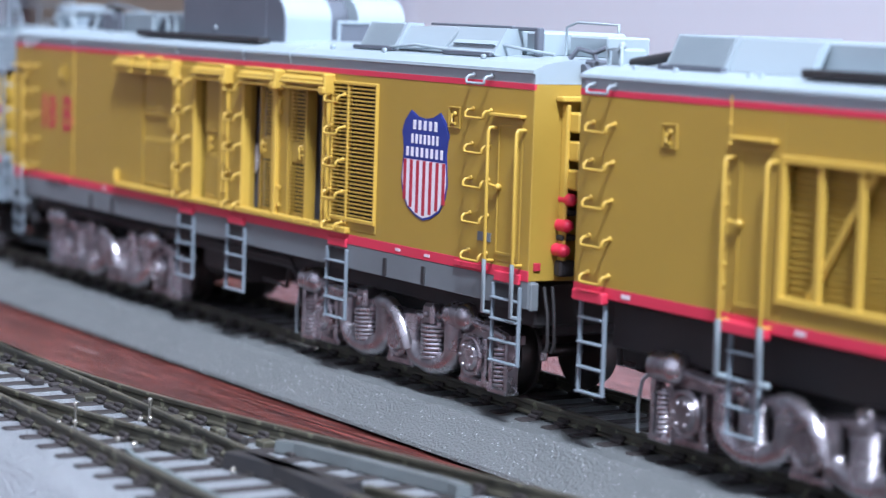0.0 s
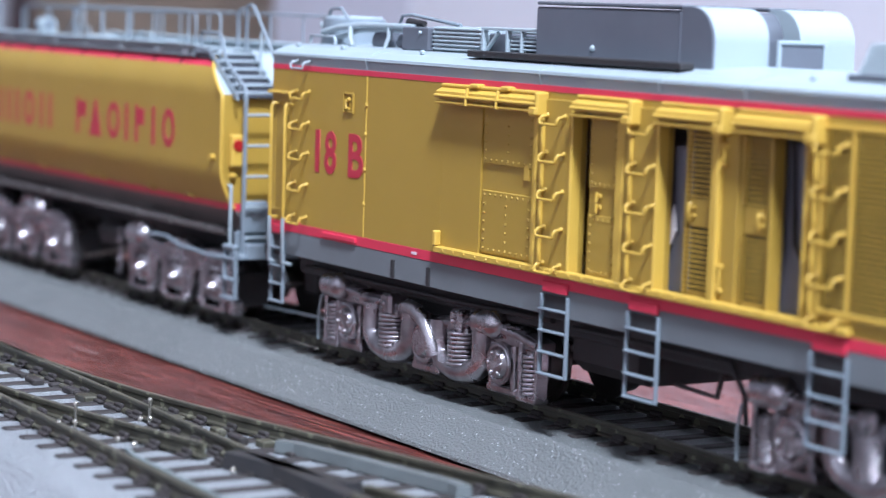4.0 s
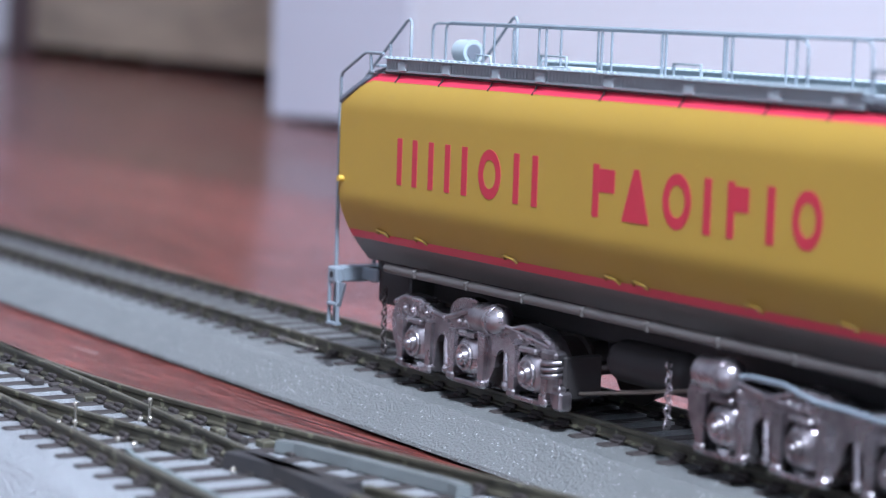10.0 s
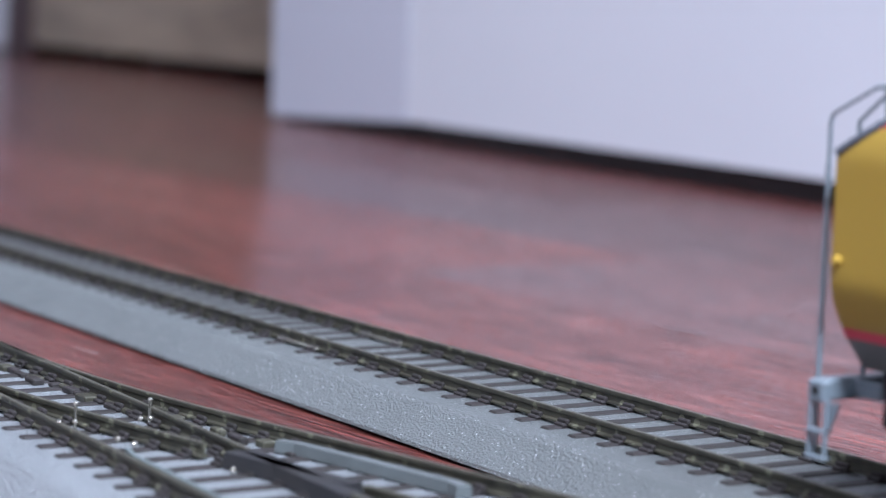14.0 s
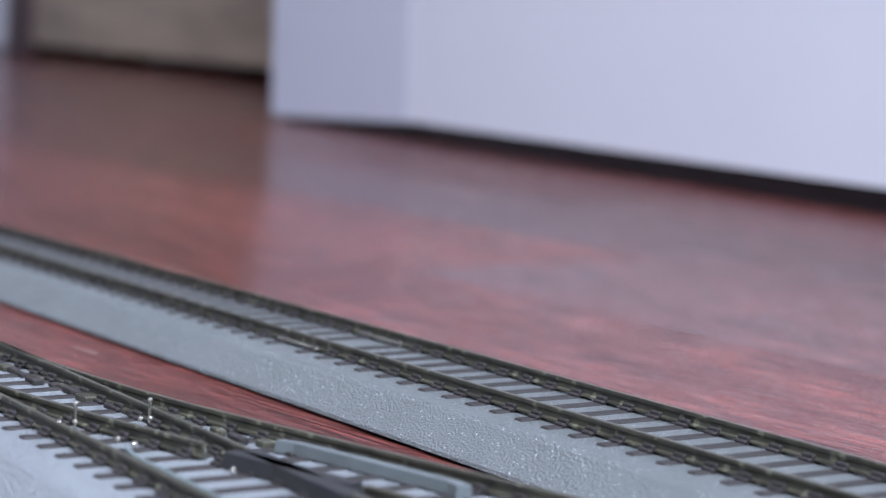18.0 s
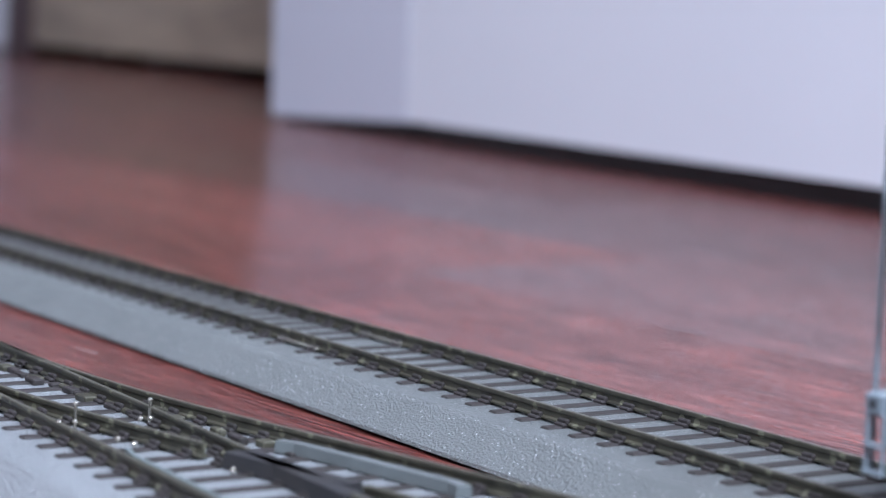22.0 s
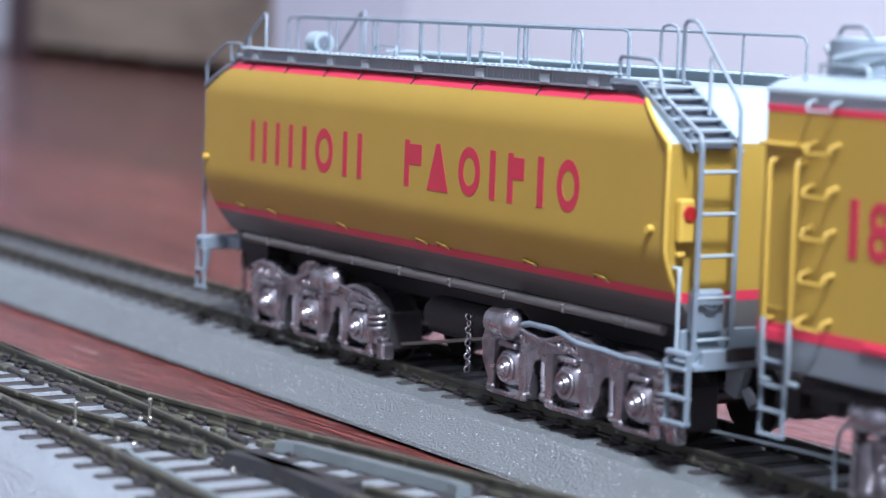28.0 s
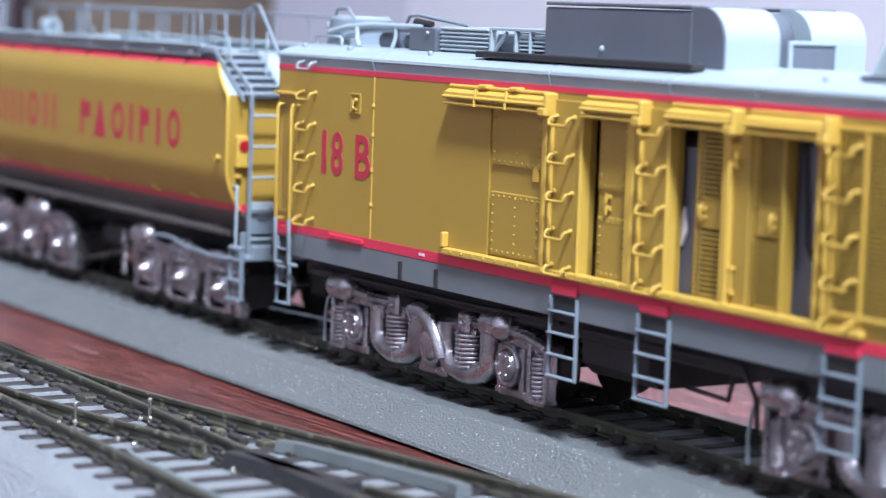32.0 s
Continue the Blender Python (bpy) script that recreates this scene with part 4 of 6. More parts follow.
# left end of the side: grab irons, door, number, seam
for z in (49.0, 43.8, 38.5, 33.3, 27.9, 22.2):
    part("grab_iron", grab(9.3, 13.7, z), GREY if z > 48 else YELLOW_TRIM, b)
    part("grab_iron", grab(189.6, 194.6, z), GREY if z > 48 else YELLOW_TRIM, b)
side_door(b, 0.6, 7.2, handle=False)
side_door(b, 196.2, 203.4)
for x in (3.0, 8.0, 196.4, 204.0):
    part("handrail", handrail(x, 22.0, 42.0), YELLOW_TRIM, b)
    part("lower_handrail", G().tube([(x, SIDE - 1.6, 22.2), (x, SIDE - 1.6, 14.4), (x, SIDE + 0.2, 14.0)], 0.36), GREY, b, "grey handrail below the sill")
part("seam", rivets(G().box(33.3, 33.6, SIDE - 0.12, SIDE + 0.1, 21.4, 48), [(33.45, z) for z in (43.2, 38.4, 32.6, 26.9)], SIDE - 0.1, 0.55), YELLOW_TRIM, b)
number_box(b, 27.6, 43.3)
number_box(b, 184.4, 42.8)
for body_, x0, x1 in (("1", 16.4, 17.9), ("8", 19.7, 23.7), ("B", 27.9, 32.9)):
    me = text_mesh(body_, 10.0, 1.0, 0.05)
    lo = [min(v.co[k] for v in me.vertices) for k in (0, 1)]
    hi = [max(v.co[k] for v in me.vertices) for k in (0, 1)]
    me.transform(Matrix.Diagonal(((x1 - x0) * MM / (hi[0] - lo[0]), 7.3 * MM / (hi[1] - lo[1]), 1, 1)) @ Matrix.Translation((-lo[0], -lo[1], 0)))
    num = new("fleet_number", me)
    num.parent = b
    num.matrix_basis = pose(x0 * MM, (SIDE - 0.05) * MM, 30.95 * MM, 90, 0, 0)
part("step_light", G().box(57.0, 57.9, SIDE - 1.2, SIDE, 22.6, 25.0, 0.2), YELLOW_TRIM, b)
for x0, x1 in ((20, 31.5), (186, 195)):
    part("raised_stripe", G().box(x0, x1, SIDE - 0.5, SIDE, 20.2, 21.0, 0.1), RED, b)
for x in (43.5, 54.5, 164.5, 176.5):
    part("jacking_pad", G().box(x - 0.5, x + 0.5, SIDE - 0.25, SIDE + 0.1, 15.8, 18.8, 0.1), BLACK, b, "dark slot in the sill")
for x0, x1 in ((1.8, 6.2), (86.6, 93.2), (107.6, 114.6), (145.6, 152.2), (197.2, 204.4)):
    lad = ladder(x0, x1, 6.8, 18.8, 4, SIDE - 0.3)
    part("step_ladder", lad, GREY_TUBE, b, "grey step ladder under the sill")
    part("red_step", G().box(x0 + 0.2, x1 - 0.2, SIDE - 0.5, SIDE, 19.1, 20.7, 0.3), RED, b, "red tab over the ladder")
    part("step_recess", G().box(x0 + 0.4, x1 - 0.4, SIDE - 0.08, SIDE + 0.2, 15.3, 18.8, 0.05), BLACK, b)
# the shield, in plain shapes
sh = part("shield_emblem", G().prism(shield_outline(175.9, 26.0, 14.3, 17.3), "y", SIDE - 0.10, SIDE + 0.1), BLUE, b, "red, white and blue shield emblem")
blue = [(x, z) for x, z in shield_outline(175.9, 26.3, 13.8, 16.7)]
blue = [(x, max(z, 35.5)) for x, z in blue if z > 34.6]
part("blue_field", G().prism(blue, "y", SIDE - 0.16, SIDE), BLUE, sh)
low = [p for p in shield_outline(175.9, 26.35, 13.6, 16.6) if p[1] < 35.0]
half_n = len(low) // 2 + 1
low = low[:half_n] + [(175.9 + 6.25, 35.5), (175.9 - 6.25, 35.5)] + low[half_n:]
part("white_field", G().prism(low, "y", SIDE - 0.13, SIDE), WHITE_INK, sh)
for k in range(7):
    x = 175.9 + (k - 3) * 1.95
    drop = 26.75 + 0.32 * abs(k - 3) ** 1.75
    part("stripe", G().box(x - 0.45, x + 0.45, SIDE - 0.17, SIDE, drop, 35.4, 0.02), LETTER_RED, sh)
for z, w, n in ((41.0, 8.0, 5), (38.8, 8.8, 7), (36.7, 11.8, 8)):
    for k in range(n):
        x = 175.9 - w / 2 + (k + 0.5) * w / n
        part("white_bar", G().box(x - w / n * 0.27, x + w / n * 0.27, SIDE - 0.2, SIDE, z - 0.75, z + 0.75, 0.02), WHITE_INK, sh)
part("notice_plate", G().box(192.0, 195.6, SIDE - 0.12, SIDE, 24.6, 26.0, 0.03), GREY_SILL, b, "small dark grey notice plate")
for x in (50.0, 168.5, 177.5):
    part("small_notice", G().box(x - 0.8, x + 0.8, SIDE - 0.14, SIDE - 0.02, 20.35, 20.8, 0.02), TRIM_WHITE, b)
# the end towards the next unit
part("end_door_post", G().box(BL, BL + 1.6, -13.3, -12.6, 21, 46, 0.2).box(BL, BL + 1.8, -14.4, 8.5, 46.4, 47.2, 0.15), YELLOW_TRIM, b)
part("end_notice", G().box(BL, BL + 0.25, -17.4, -16.2, 21.4, 22.6, 0.05), LETTER_RED, b, "small red notice on the end")
part("diaphragm", G().box(BL, BL + 3.6, -10.4, 10.4, 20, 46, 0.6), BLACK, b, "black rubber gangway diaphragm")
for z in (43.4, 39.2, 35.0):
    part("diaphragm_bar", G().box(BL + 0.3, BL + 3.9, -12.8, -10.6, z - 1.5, z + 1.5, 0.3), YELLOW_TRIM, b)
for z, y in ((32.0, -12.4), (28.2, -12.9), (24.5, -13.4)):
    part("red_coupling", G().cyl((BL - 0.2, y, z), (BL + 2.0, y, z), 1.0, 14).ball((BL + 2.0, y, z), 1.0, 12, 8, 0.9), HOSE_RED, b, "red jumper cable socket")
part("end_hose", G().tube([(BL + 0.3, -14, 19), (BL + 1.6, -14.4, 15), (BL + 1.9, -14.4, 10.6), (BL + 1.2, -14.4, 9.2)], 0.28).tube([(BL + 0.3, -15.5, 19), (BL + 1.6, -15.6, 15), (BL + 1.9, -15.6, 10.6), (BL + 1.2, -15.6, 9.2)], 0.28), BLACK, b, "black brake hoses")
part("hose_end", G().cyl((BL + 1.2, -15.6, 9.4), (BL + 1.0, -15.6, 8.2), 0.5, 10), SILVER, b)
part("end_beam", G().box(BL - 0.4, BL + 0.4, -17.9, -16.4, 15.4, 19.6, 0.2), GREY_SILL, b)
part("coupler", G().box(BL, BL + 8, -1.6, 1.6, 7.4, 10.4, 0.4).box(BL + 6, BL + 8.6, -2.8, 2.2, 6.6, 11.2, 0.6), BLACK, b, "black knuckle coupler")
part("fuel_tank", G().prism([(-13.5, 13.5), (-13.5, 9.0), (-11.5, 7.2), (11.5, 7.2), (13.5, 9.0), (13.5, 13.5)][::-1], "x", 88, 104), BLACK, b, "black underbody tank")
part("pipe_run", G().tube([(8, -14.6, 13.4), (60, -14.6, 13.6), (84, -14.6, 14.2)], 0.5).tube([(90, -15, 14), (126, -15, 14.2), (128, -14, 10.0), (128, -13.6, 6.0)], 0.4).tube([(112, -13, 9), (121, -13, 8.6), (122, -13, 12)], 0.4), BLACK, b)
diesel_truck(b, 13.0)
diesel_truck(b, 128.5)

# booster roof
part("running_board", G().box(61, 114.5, -16.6, -14.2, 52.2, 53.2, 0.15), BLACK, b, "black running board along the roof")
DUCT_END = [(108.0, 52.4), (115.2, 52.4), (115.2, 56.2)] + [(110.4 + 4.8 * math.cos(q), 56.2 + 4.6 * math.sin(q)) for q in [math.pi / 2 * k / 12 for k in range(1, 13)]]
stk = part("exhaust_housing", G().box(72.6, 108.0, -11.8, -2.0, 52.4, 60.2, 0.3), GREY_DARK, b, "large dark grey exhaust housing")
part("twin_housing", G().box(72.6, 108.0, 3.6, 13.6, 52.4, 60.2, 0.3), GREY_DARK, stk)
part("duct_floor", G().prism([(72.6, 52.3)] + [(x - 3.6 if x > 108.0 else x, min(z, 60.3)) for x, z in DUCT_END[1:]] + [(72.6, 60.3)], "y", -2.0, 3.6), GREY_DARK, stk, "dark duct between the two housings")
end = DUCT_END + [(108.0, 60.8)]
part("rounded_end", G().prism(end, "y", -11.4, -2.0), GREY, stk, "light grey rounded end")
part("rounded_end", G().prism(end, "y", 3.6, 13.6), GREY, stk, "light grey rounded end")
part("rounded_end_plate", G().prism(end, "y", -11.8, -11.4), GREY_DARK, stk)
for y0, y1 in ((-12.0, -1.8), (3.4, 13.8)):
    part("stack_lid", G().box(73.0, 108.4, y0, y1, 60.5, 61.0, 0.2), GREY_DARK, stk)
part("stack_seam", G().box(107.7, 108.1, -11.95, -11.6, 52.6, 60.0, 0.05), GREY_DARK, stk)
part("stack_bolt", G().ball((87.5, -11.8, 54.4), 0.5, 8, 5), GREY, stk)
part("intake_bezel", G().box(116.0, 116.6, -1.4, 7.4, 56.0, 56.6, 0.12).box(116.0, 116.6, -1.4, -0.8, 52.6, 56.2, 0.12).box(116.0, 116.6, 6.8, 7.4, 52.6, 56.2, 0.12), GREY, b, "light grey bezel round an intake grille")
part("intake_grille", G().box(115.4, 116.3, -0.8, 6.8, 52.5, 56.0, 0.1), GREY_DARK, b)
for x in (33.4, 84.0, 112.4, 130.4):
    part("roof_seam", G().prism([(-18.3, 48.95), (-18.7, 50.4), (-18.6, 51.0), (-16.4, 51.92), (-13.5, 52.42), (-13.5, 52.0), (-16, 51.5), (-17.6, 50.6), (-17.9, 48.95)][::-1], "x", x - 0.08, x + 0.08), GREY, b, "raised seam across the roof edge")
wedge_hatch(b, 145.4, 157.6, -13.4, 3, 52.4, 56.9)
part("hatch_apron", G().prism([(-12.9, 52.5), (-10.6, 56.5), (-9.6, 56.5), (-11.6, 52.5)][::-1], "x", 157.7, 173.4), GREY, b, "plain sloping panel between the hatches")
part("hatch_brace", G().tube([(171.6, -12.9, 52.8), (173.6, -10.6, 56.6)], 0.3).tube([(158.2, -13.0, 52.8), (173.8, -13.2, 53.2)], 0.25), GREY, b)
part("hatch_bar", G().box(163.0, 187.0, -10.0, -9.2, 56.7, 57.1, 0.1), GREY_DARK, b, "dark bar along the hatches")
part("hatch_deck", G().box(145.6, 186.6, -9.6, 10, 52.4, 56.4, 0.2), GREY, b)
wedge_hatch(b, 174.0, 187.2, -13.4, 3, 52.4, 56.7, False)
part("hatch_louvre", G().prism([(-13.0, 54.2), (-12.0, 54.8), (-11.6, 54.6), (-12.4, 53.9)][::-1], "x", 174.6, 186.6), GREY, b)
roof_rail(b, [(157, -14, 52.9), (165, -14, 53.5), (173, -14.2, 53.1), (188, -13.6, 52.8)])
roof_rail(b, [(186, -12, 53), (186.4, -11.6, 54.2), (190, -11, 53.8), (199, -10, 53)])
part("end_hood", G().box(188.0, 192.6, -8.0, 8.0, 52.5, 56.4, 0.4).box(194.0, 204.0, -4.0, 4.0, 52.6, 56.0, 0.3), GREY, b, "grey roof box")
part("horn_bracket", G().box(192.2, 193.4, -9.4, -8.2, 52.6, 57.0, 0.2).box(186, 193, -9.0, -8.2, 56.4, 57.0, 0.15), GREY_DARK, b)
roof_rail(b, [(196, -6, 53), (196, -6, 57.2), (198, -5.4, 58.0), (208, -5.0, 57.8), (208, -5.0, 56.6)], 0.22)
part("end_cable", G().box(BL, BL + 1.6, -13.2, -11.0, 29.6, 30.6, 0.2).box(BL, BL + 1.6, -13.6, -11.0, 25.9, 26.8, 0.2).box(BL, BL + 1.8, -13.8, -11.0, 20.6, 23.0, 0.3).box(BL, BL + 1.4, -12.8, -11.0, 33.4, 34.6, 0.2), BLACK, b, "dark jumper cable fittings")
part("end_roof_clutter", G().tube([(203.4, -10.4, 52.6), (204.4, -9.6, 54.2), (206.4, -8.2, 53.6), (207.6, -7.0, 54.4)], 0.4).tube([(204.0, -6.2, 52.6), (205.6, -7.6, 53.8), (208.4, -9.0, 52.2)], 0.35).box(203.6, 208.2, -9.4, -6.6, 51.4, 52.6, 0.3).cyl((206.6, -10.2, 51.0), (206.6, -6.0, 51.0), 1.0, 10), GREY_DARK, b)
lift_ring(b, [(x, -15.4, 52.2) for x in (4, 20, 46, 140, 157.5, 187.5)])
fan = part("roof_fan", G().cyl((3.6, -4.0, 52.2), (3.6, -4.0, 57.0), 6.0, 28, 5.6).cyl((3.6, -4.0, 57.0), (3.6, -4.0, 57.5), 5.6, 28, 4.6), GREY_TUBE, b, "round blue-grey roof drum")
part("fan_guard", G().ring((3.6, -4.0, 57.3), "z", 4.8, 0.3, 28).ball((-0.6, -8.2, 56.0), 0.45, 8, 5).ball((0.2, -8.6, 55.6), 0.45, 8, 5), GREY, fan)
part("roof_motor", G().cyl((19, -7.5, 53.6), (24, -7.5, 53.6), 1.7, 14), GREY_DARK, b, "dark round motor on the roof")
part("roof_motor", G().cyl((26.5, -7.0, 53.6), (30.5, -7.0, 53.6), 1.7, 14), GREY_DARK, b, "dark round motor on the roof")
part("roof_plinth", G().box(12.5, 32.0, -5.0, 6, 52.4, 54.8, 0.4), GREY, b)
roof_rail(b, [(3.4, -12.6, 52.6), (3.4, -12.6, 54.0), (11.6, -12.6, 54.0), (12.2, -12.6, 53.6), (12.2, -12.6, 52.6)], 0.26)
roof_rail(b, [(0.6, -7.6, 57.0), (1.2, -7.6, 58.3), (1.8, -7.6, 58.8), (5.2, -7.6, 58.9), (6.0, -7.6, 58.4), (7.6, -7.6, 57.0)], 0.3, GREY_TUBE)
roof_rail(b, [(3.0, -10.0, 54.6), (9.0, -10.0, 55.6), (17.0, -9.6, 56.2), (33.0, -9.4, 56.2)], 0.55)
roof_rail(b, [(6.0, -9.0, 53.6), (14.0, -9.0, 55.2), (24.0, -8.8, 55.6), (33.0, -8.8, 55.4)], 0.45)
roof_rail(b, [(13.2, -10.2, 55.8), (13.6, -10.4, 53.6), (15.2, -10.8, 52.4)], 0.5)
roof_rail(b, [(25.4, -9.6, 56.0), (25.6, -9.8, 54.2), (25.4, -10.4, 52.4)], 0.4)
roof_rail(b, [(25.6, -8.0, 55.8), (27.0, -8.0, 58.0), (30.0, -8.0, 58.2), (45.5, -8.0, 56.8)], 0.3, GREY_TUBE)
part("pipe_wrap", G().cyl((29.6, -8.2, 57.0), (34.6, -8.2, 56.8), 0.75, 10, 0.5), BLACK, b, "dark wrapped joint")
bx = part("equipment_box", G().box(32.6, 41.0, -11.4, -2, 52.4, 56.3, 0.2), GREY_DARK, b, "dark grey roof box")
part("box_knob", G().ball((38.6, -11.5, 55.4), 0.35, 8, 5), GREY, bx)
lv = part("louvred_box", G().box(41.0, 56.2, -10.4, 10, 52.5, 56.6, 0.2), GREY, b, "grey louvred roof box")
for k in range(6):
    part("slat", G().box(41.6, 55.6, -11.0, -10.3, 52.8 + 0.66 * k, 53.1 + 0.66 * k, 0.08), GREY, lv)
for k in range(6):
    part("slat", G().box(64.2, 71.6, -10.8, -10.1, 52.8 + 0.62 * k, 53.08 + 0.62 * k, 0.08), GREY, lv)
fr = part("lattice_frame", G().box(56.4, 57.2, -11.2, -10.2, 52.4, 56.8).box(63.4, 64.0, -11.2, -10.2, 52.4, 56.8).box(67.4, 67.9, -11.2, -10.2, 52.4, 56.8).box(56.4, 72, -11.2, -10.2, 56.3, 56.8)
          .tube([(57.2, -10.7, 52.8), (60.8, -10.7, 56.0)], 0.35), GREY, b, "grey lattice frame")
part("lattice_back", G().box(56.4, 72, -9.6, 9.4, 52.4, 55.8, 0.2), GREY_DARK, fr)

# ---- leading unit ----
leader = thing("leading_locomotive", "yellow model turbine locomotive unit with a wide louvred side window", "locomotive")
a = leader
A0, A1 = 218.4, 424.0
for x0, x1, y0, y1, z0, z1 in ((A0, 263.0, SIDE, 18.2, 19.8, 48.9), (263.0, A1, 0, 18.2, 19.8, 48.9), (263.0, A1, SIDE, 0, 19.8, 24.4), (263.0, A1, SIDE, 0, 42.4, 48.9), (306, A1, SIDE, 0, 24.4, 42.4)):
    part("body_section", G().box(x0, x1, y0, y1, z0, z1, 0.12), YELLOW, a, "armour-yellow body shell section")
carbody(a, A0, A1)
for z in (49.0, 43.6, 38.3, 33.0, 27.6, 22.4):
    part("grab_iron", grab(221.8, 226.8, z), GREY if z > 48 else YELLOW_TRIM, a)
number_box(a, 239.4, 43.4)
side_door(a, 253.6, 261.2, 21.6, 43.8)
for x in (253.2, 261.6):
    part("handrail", handrail(x, 20.5, 41.6), YELLOW_TRIM, a)
    part("lower_handrail", G().tube([(x, SIDE - 1.6, 20.6), (x, SIDE - 1.6, 13.4), (x, SIDE + 0.2, 13.0)], 0.45), GREY, a, "grey handrail below the sill")
part("seam", rivets(G().box(251.9, 252.2, SIDE - 0.12, SIDE + 0.1, 21.4, 49.6), [(252.05, 25 + 2.6 * k) for k in range(9)], SIDE - 0.1, 0.45), YELLOW_TRIM, a)
win = part("louvred_window", G().box(262.6, 306.4, SIDE - 0.5, SIDE + 0.5, 41.6, 42.6).box(262.6, 306.4, SIDE - 0.5, SIDE + 0.5, 23.8, 24.8).box(262.6, 263.6, SIDE - 0.5, SIDE + 0.5, 24.4, 42)
           .box(305.4, 306.4, SIDE - 0.5, SIDE + 0.5, 24.4, 42), YELLOW_TRIM, a, "wide framed window with posts and louvres behind")
for x in (270.0, 277.4, 284.8, 292.2, 299.6):
    part("post", G().box(x - 0.6, x + 0.6, SIDE - 0.2, SIDE + 0.6, 24.6, 41.8), YELLOW_TRIM, win)
lb = part("louvre_back", G().box(263.0, 306, -16.5, -15.9, 24.4, 42.4), YELLOW, win)
for k in range(20):
    z = 24.9 + k * 0.87
    part("slat", G().prism([(-16.5, z), (-17.1, z - 0.15), (-17.1, z + 0.05), (-16.5, z + 0.35)], "x", 263.2, 305.8), YELLOW, win)
part("brace", G().tube([(268, -17.4, 25), (279, -17.4, 41.6)], 0.6), YELLOW_TRIM, win)
for x0, x1, z0 in ((220.2, 226.0, 5.6), (253.8, 259.8, 5.4)):
    part("step_ladder", ladder(x0, x1, z0, 19.0, 4, SIDE + 0.2, 0.3), GREY_TUBE, a, "grey step ladder under the sill")
for x0, x1 in ((219.6, 227.0), (252.8, 262)):
    part("red_step", G().box(x0, x1, SIDE - 1.2, SIDE, 19.0, 20.6, 0.2), RED, a)
for x in (231.0, 267.5):
    part("small_notice", G().box(x - 1.0, x + 1.0, SIDE - 0.14, SIDE - 0.02, 20.3, 20.9, 0.02), TRIM_WHITE, a)
part("coupler", G().box(A0 - 5, A0, -1.6, 1.6, 7.4, 10.4, 0.4), BLACK, a, "black knuckle coupler")
part("diaphragm", G().box(A0 - 5.0, A0, -5.4, 5.4, 22, 45, 0.6), BLACK, a, "black rubber gangway diaphragm")
part("end_hose", G().tube([(A0 - 0.4, -8, 17), (A0 - 2, -8.2, 12), (A0 - 1.6, -8.2, 8.5)], 0.5), BLACK, a)
part("fuel_tank", G().box(305, 340, -15, 15, 3.5, 14, 1.2), BLACK, a, "black fuel tank")
diesel_truck(a, 231.0)
diesel_truck(a, 345.0)
wedge_hatch(a, 231.4, 244.6, -13.6, 18, 52.2, 57.0)
part("hatch_apron", G().prism([(-13.2, 52.4), (-11.0, 56.8), (-9.6, 56.8), (-11.8, 52.4)][::-1], "x", 244.8, 261.0), GREY, a, "plain sloping panel beside the hatch")
part("hatch_deck", G().box(244.8, 300, -9.6, 10, 52.4, 56.8, 0.3), GREY, a)
part("exhaust_pipe", G().tube([(222, -12, 52.6), (226, -11.6, 53.2), (231, -11.4, 54.0)], 0.75, 8), BLACK, a, "dark pipe along the roof")
part("roof_box", G().box(222, 232.6, 2, 12, 52.4, 56.4, 0.6), GREY, a)
part("corner_box", G().box(218.8, 221.2, -13.6, -9, 52.0, 54.6, 0.3).ball((221.5, -13.6, 55), 0.6, 8, 5), GREY, a)
roof_rail(a, [(219.4, -14.4, 51.8), (219.4, -14.4, 54.4), (222.6, -14.4, 54.8), (222.6, -14.4, 52)], 0.25)
lift_ring(a, [(x, -15.6, 52.0) for x in (227.5, 236.6, 252.2, 254.5)])
part("running_board", G().box(263, 320, -16.4, -13.8, 52.2, 53.4, 0.2), BLACK, a, "black running board along the roof")
part("vent_box", G().box(274, 277.6, -9.9, -6, 55.0, 58.0, 0.2), GREY_DARK, a)

# ---- tender ----
tender = thing("fuel_tender", "yellow model fuel tender with rounded edges, railings and silver trucks", "tender")
t = tender
T0, T1 = -161.6, -19.8


def tank_half(z):
    """Half the tank's width at height z."""
    if z < 28.5:
        k = (28.5 - z) / 11.9
        return 18.2 - 6.4 * k ** 1.7
    if z > 42.6:
        k = min(1.0, (z - 42.6) / 7.0)
        return 18.2 - 5.2 * (1 - math.sqrt(max(0.0, 1 - k ** 1.6)))
    return 18.2


def tank_top(x):
    """The tank's height along it, lower at both chamfered ends."""
    if x < -152.2:
        return 43.6 + (x - T0) / (-152.2 - T0) * 6.0
    if x > -30.0:
        return 49.6 - (x + 30.0) / (T1 + 30.0) * 7.2
    return 49.6


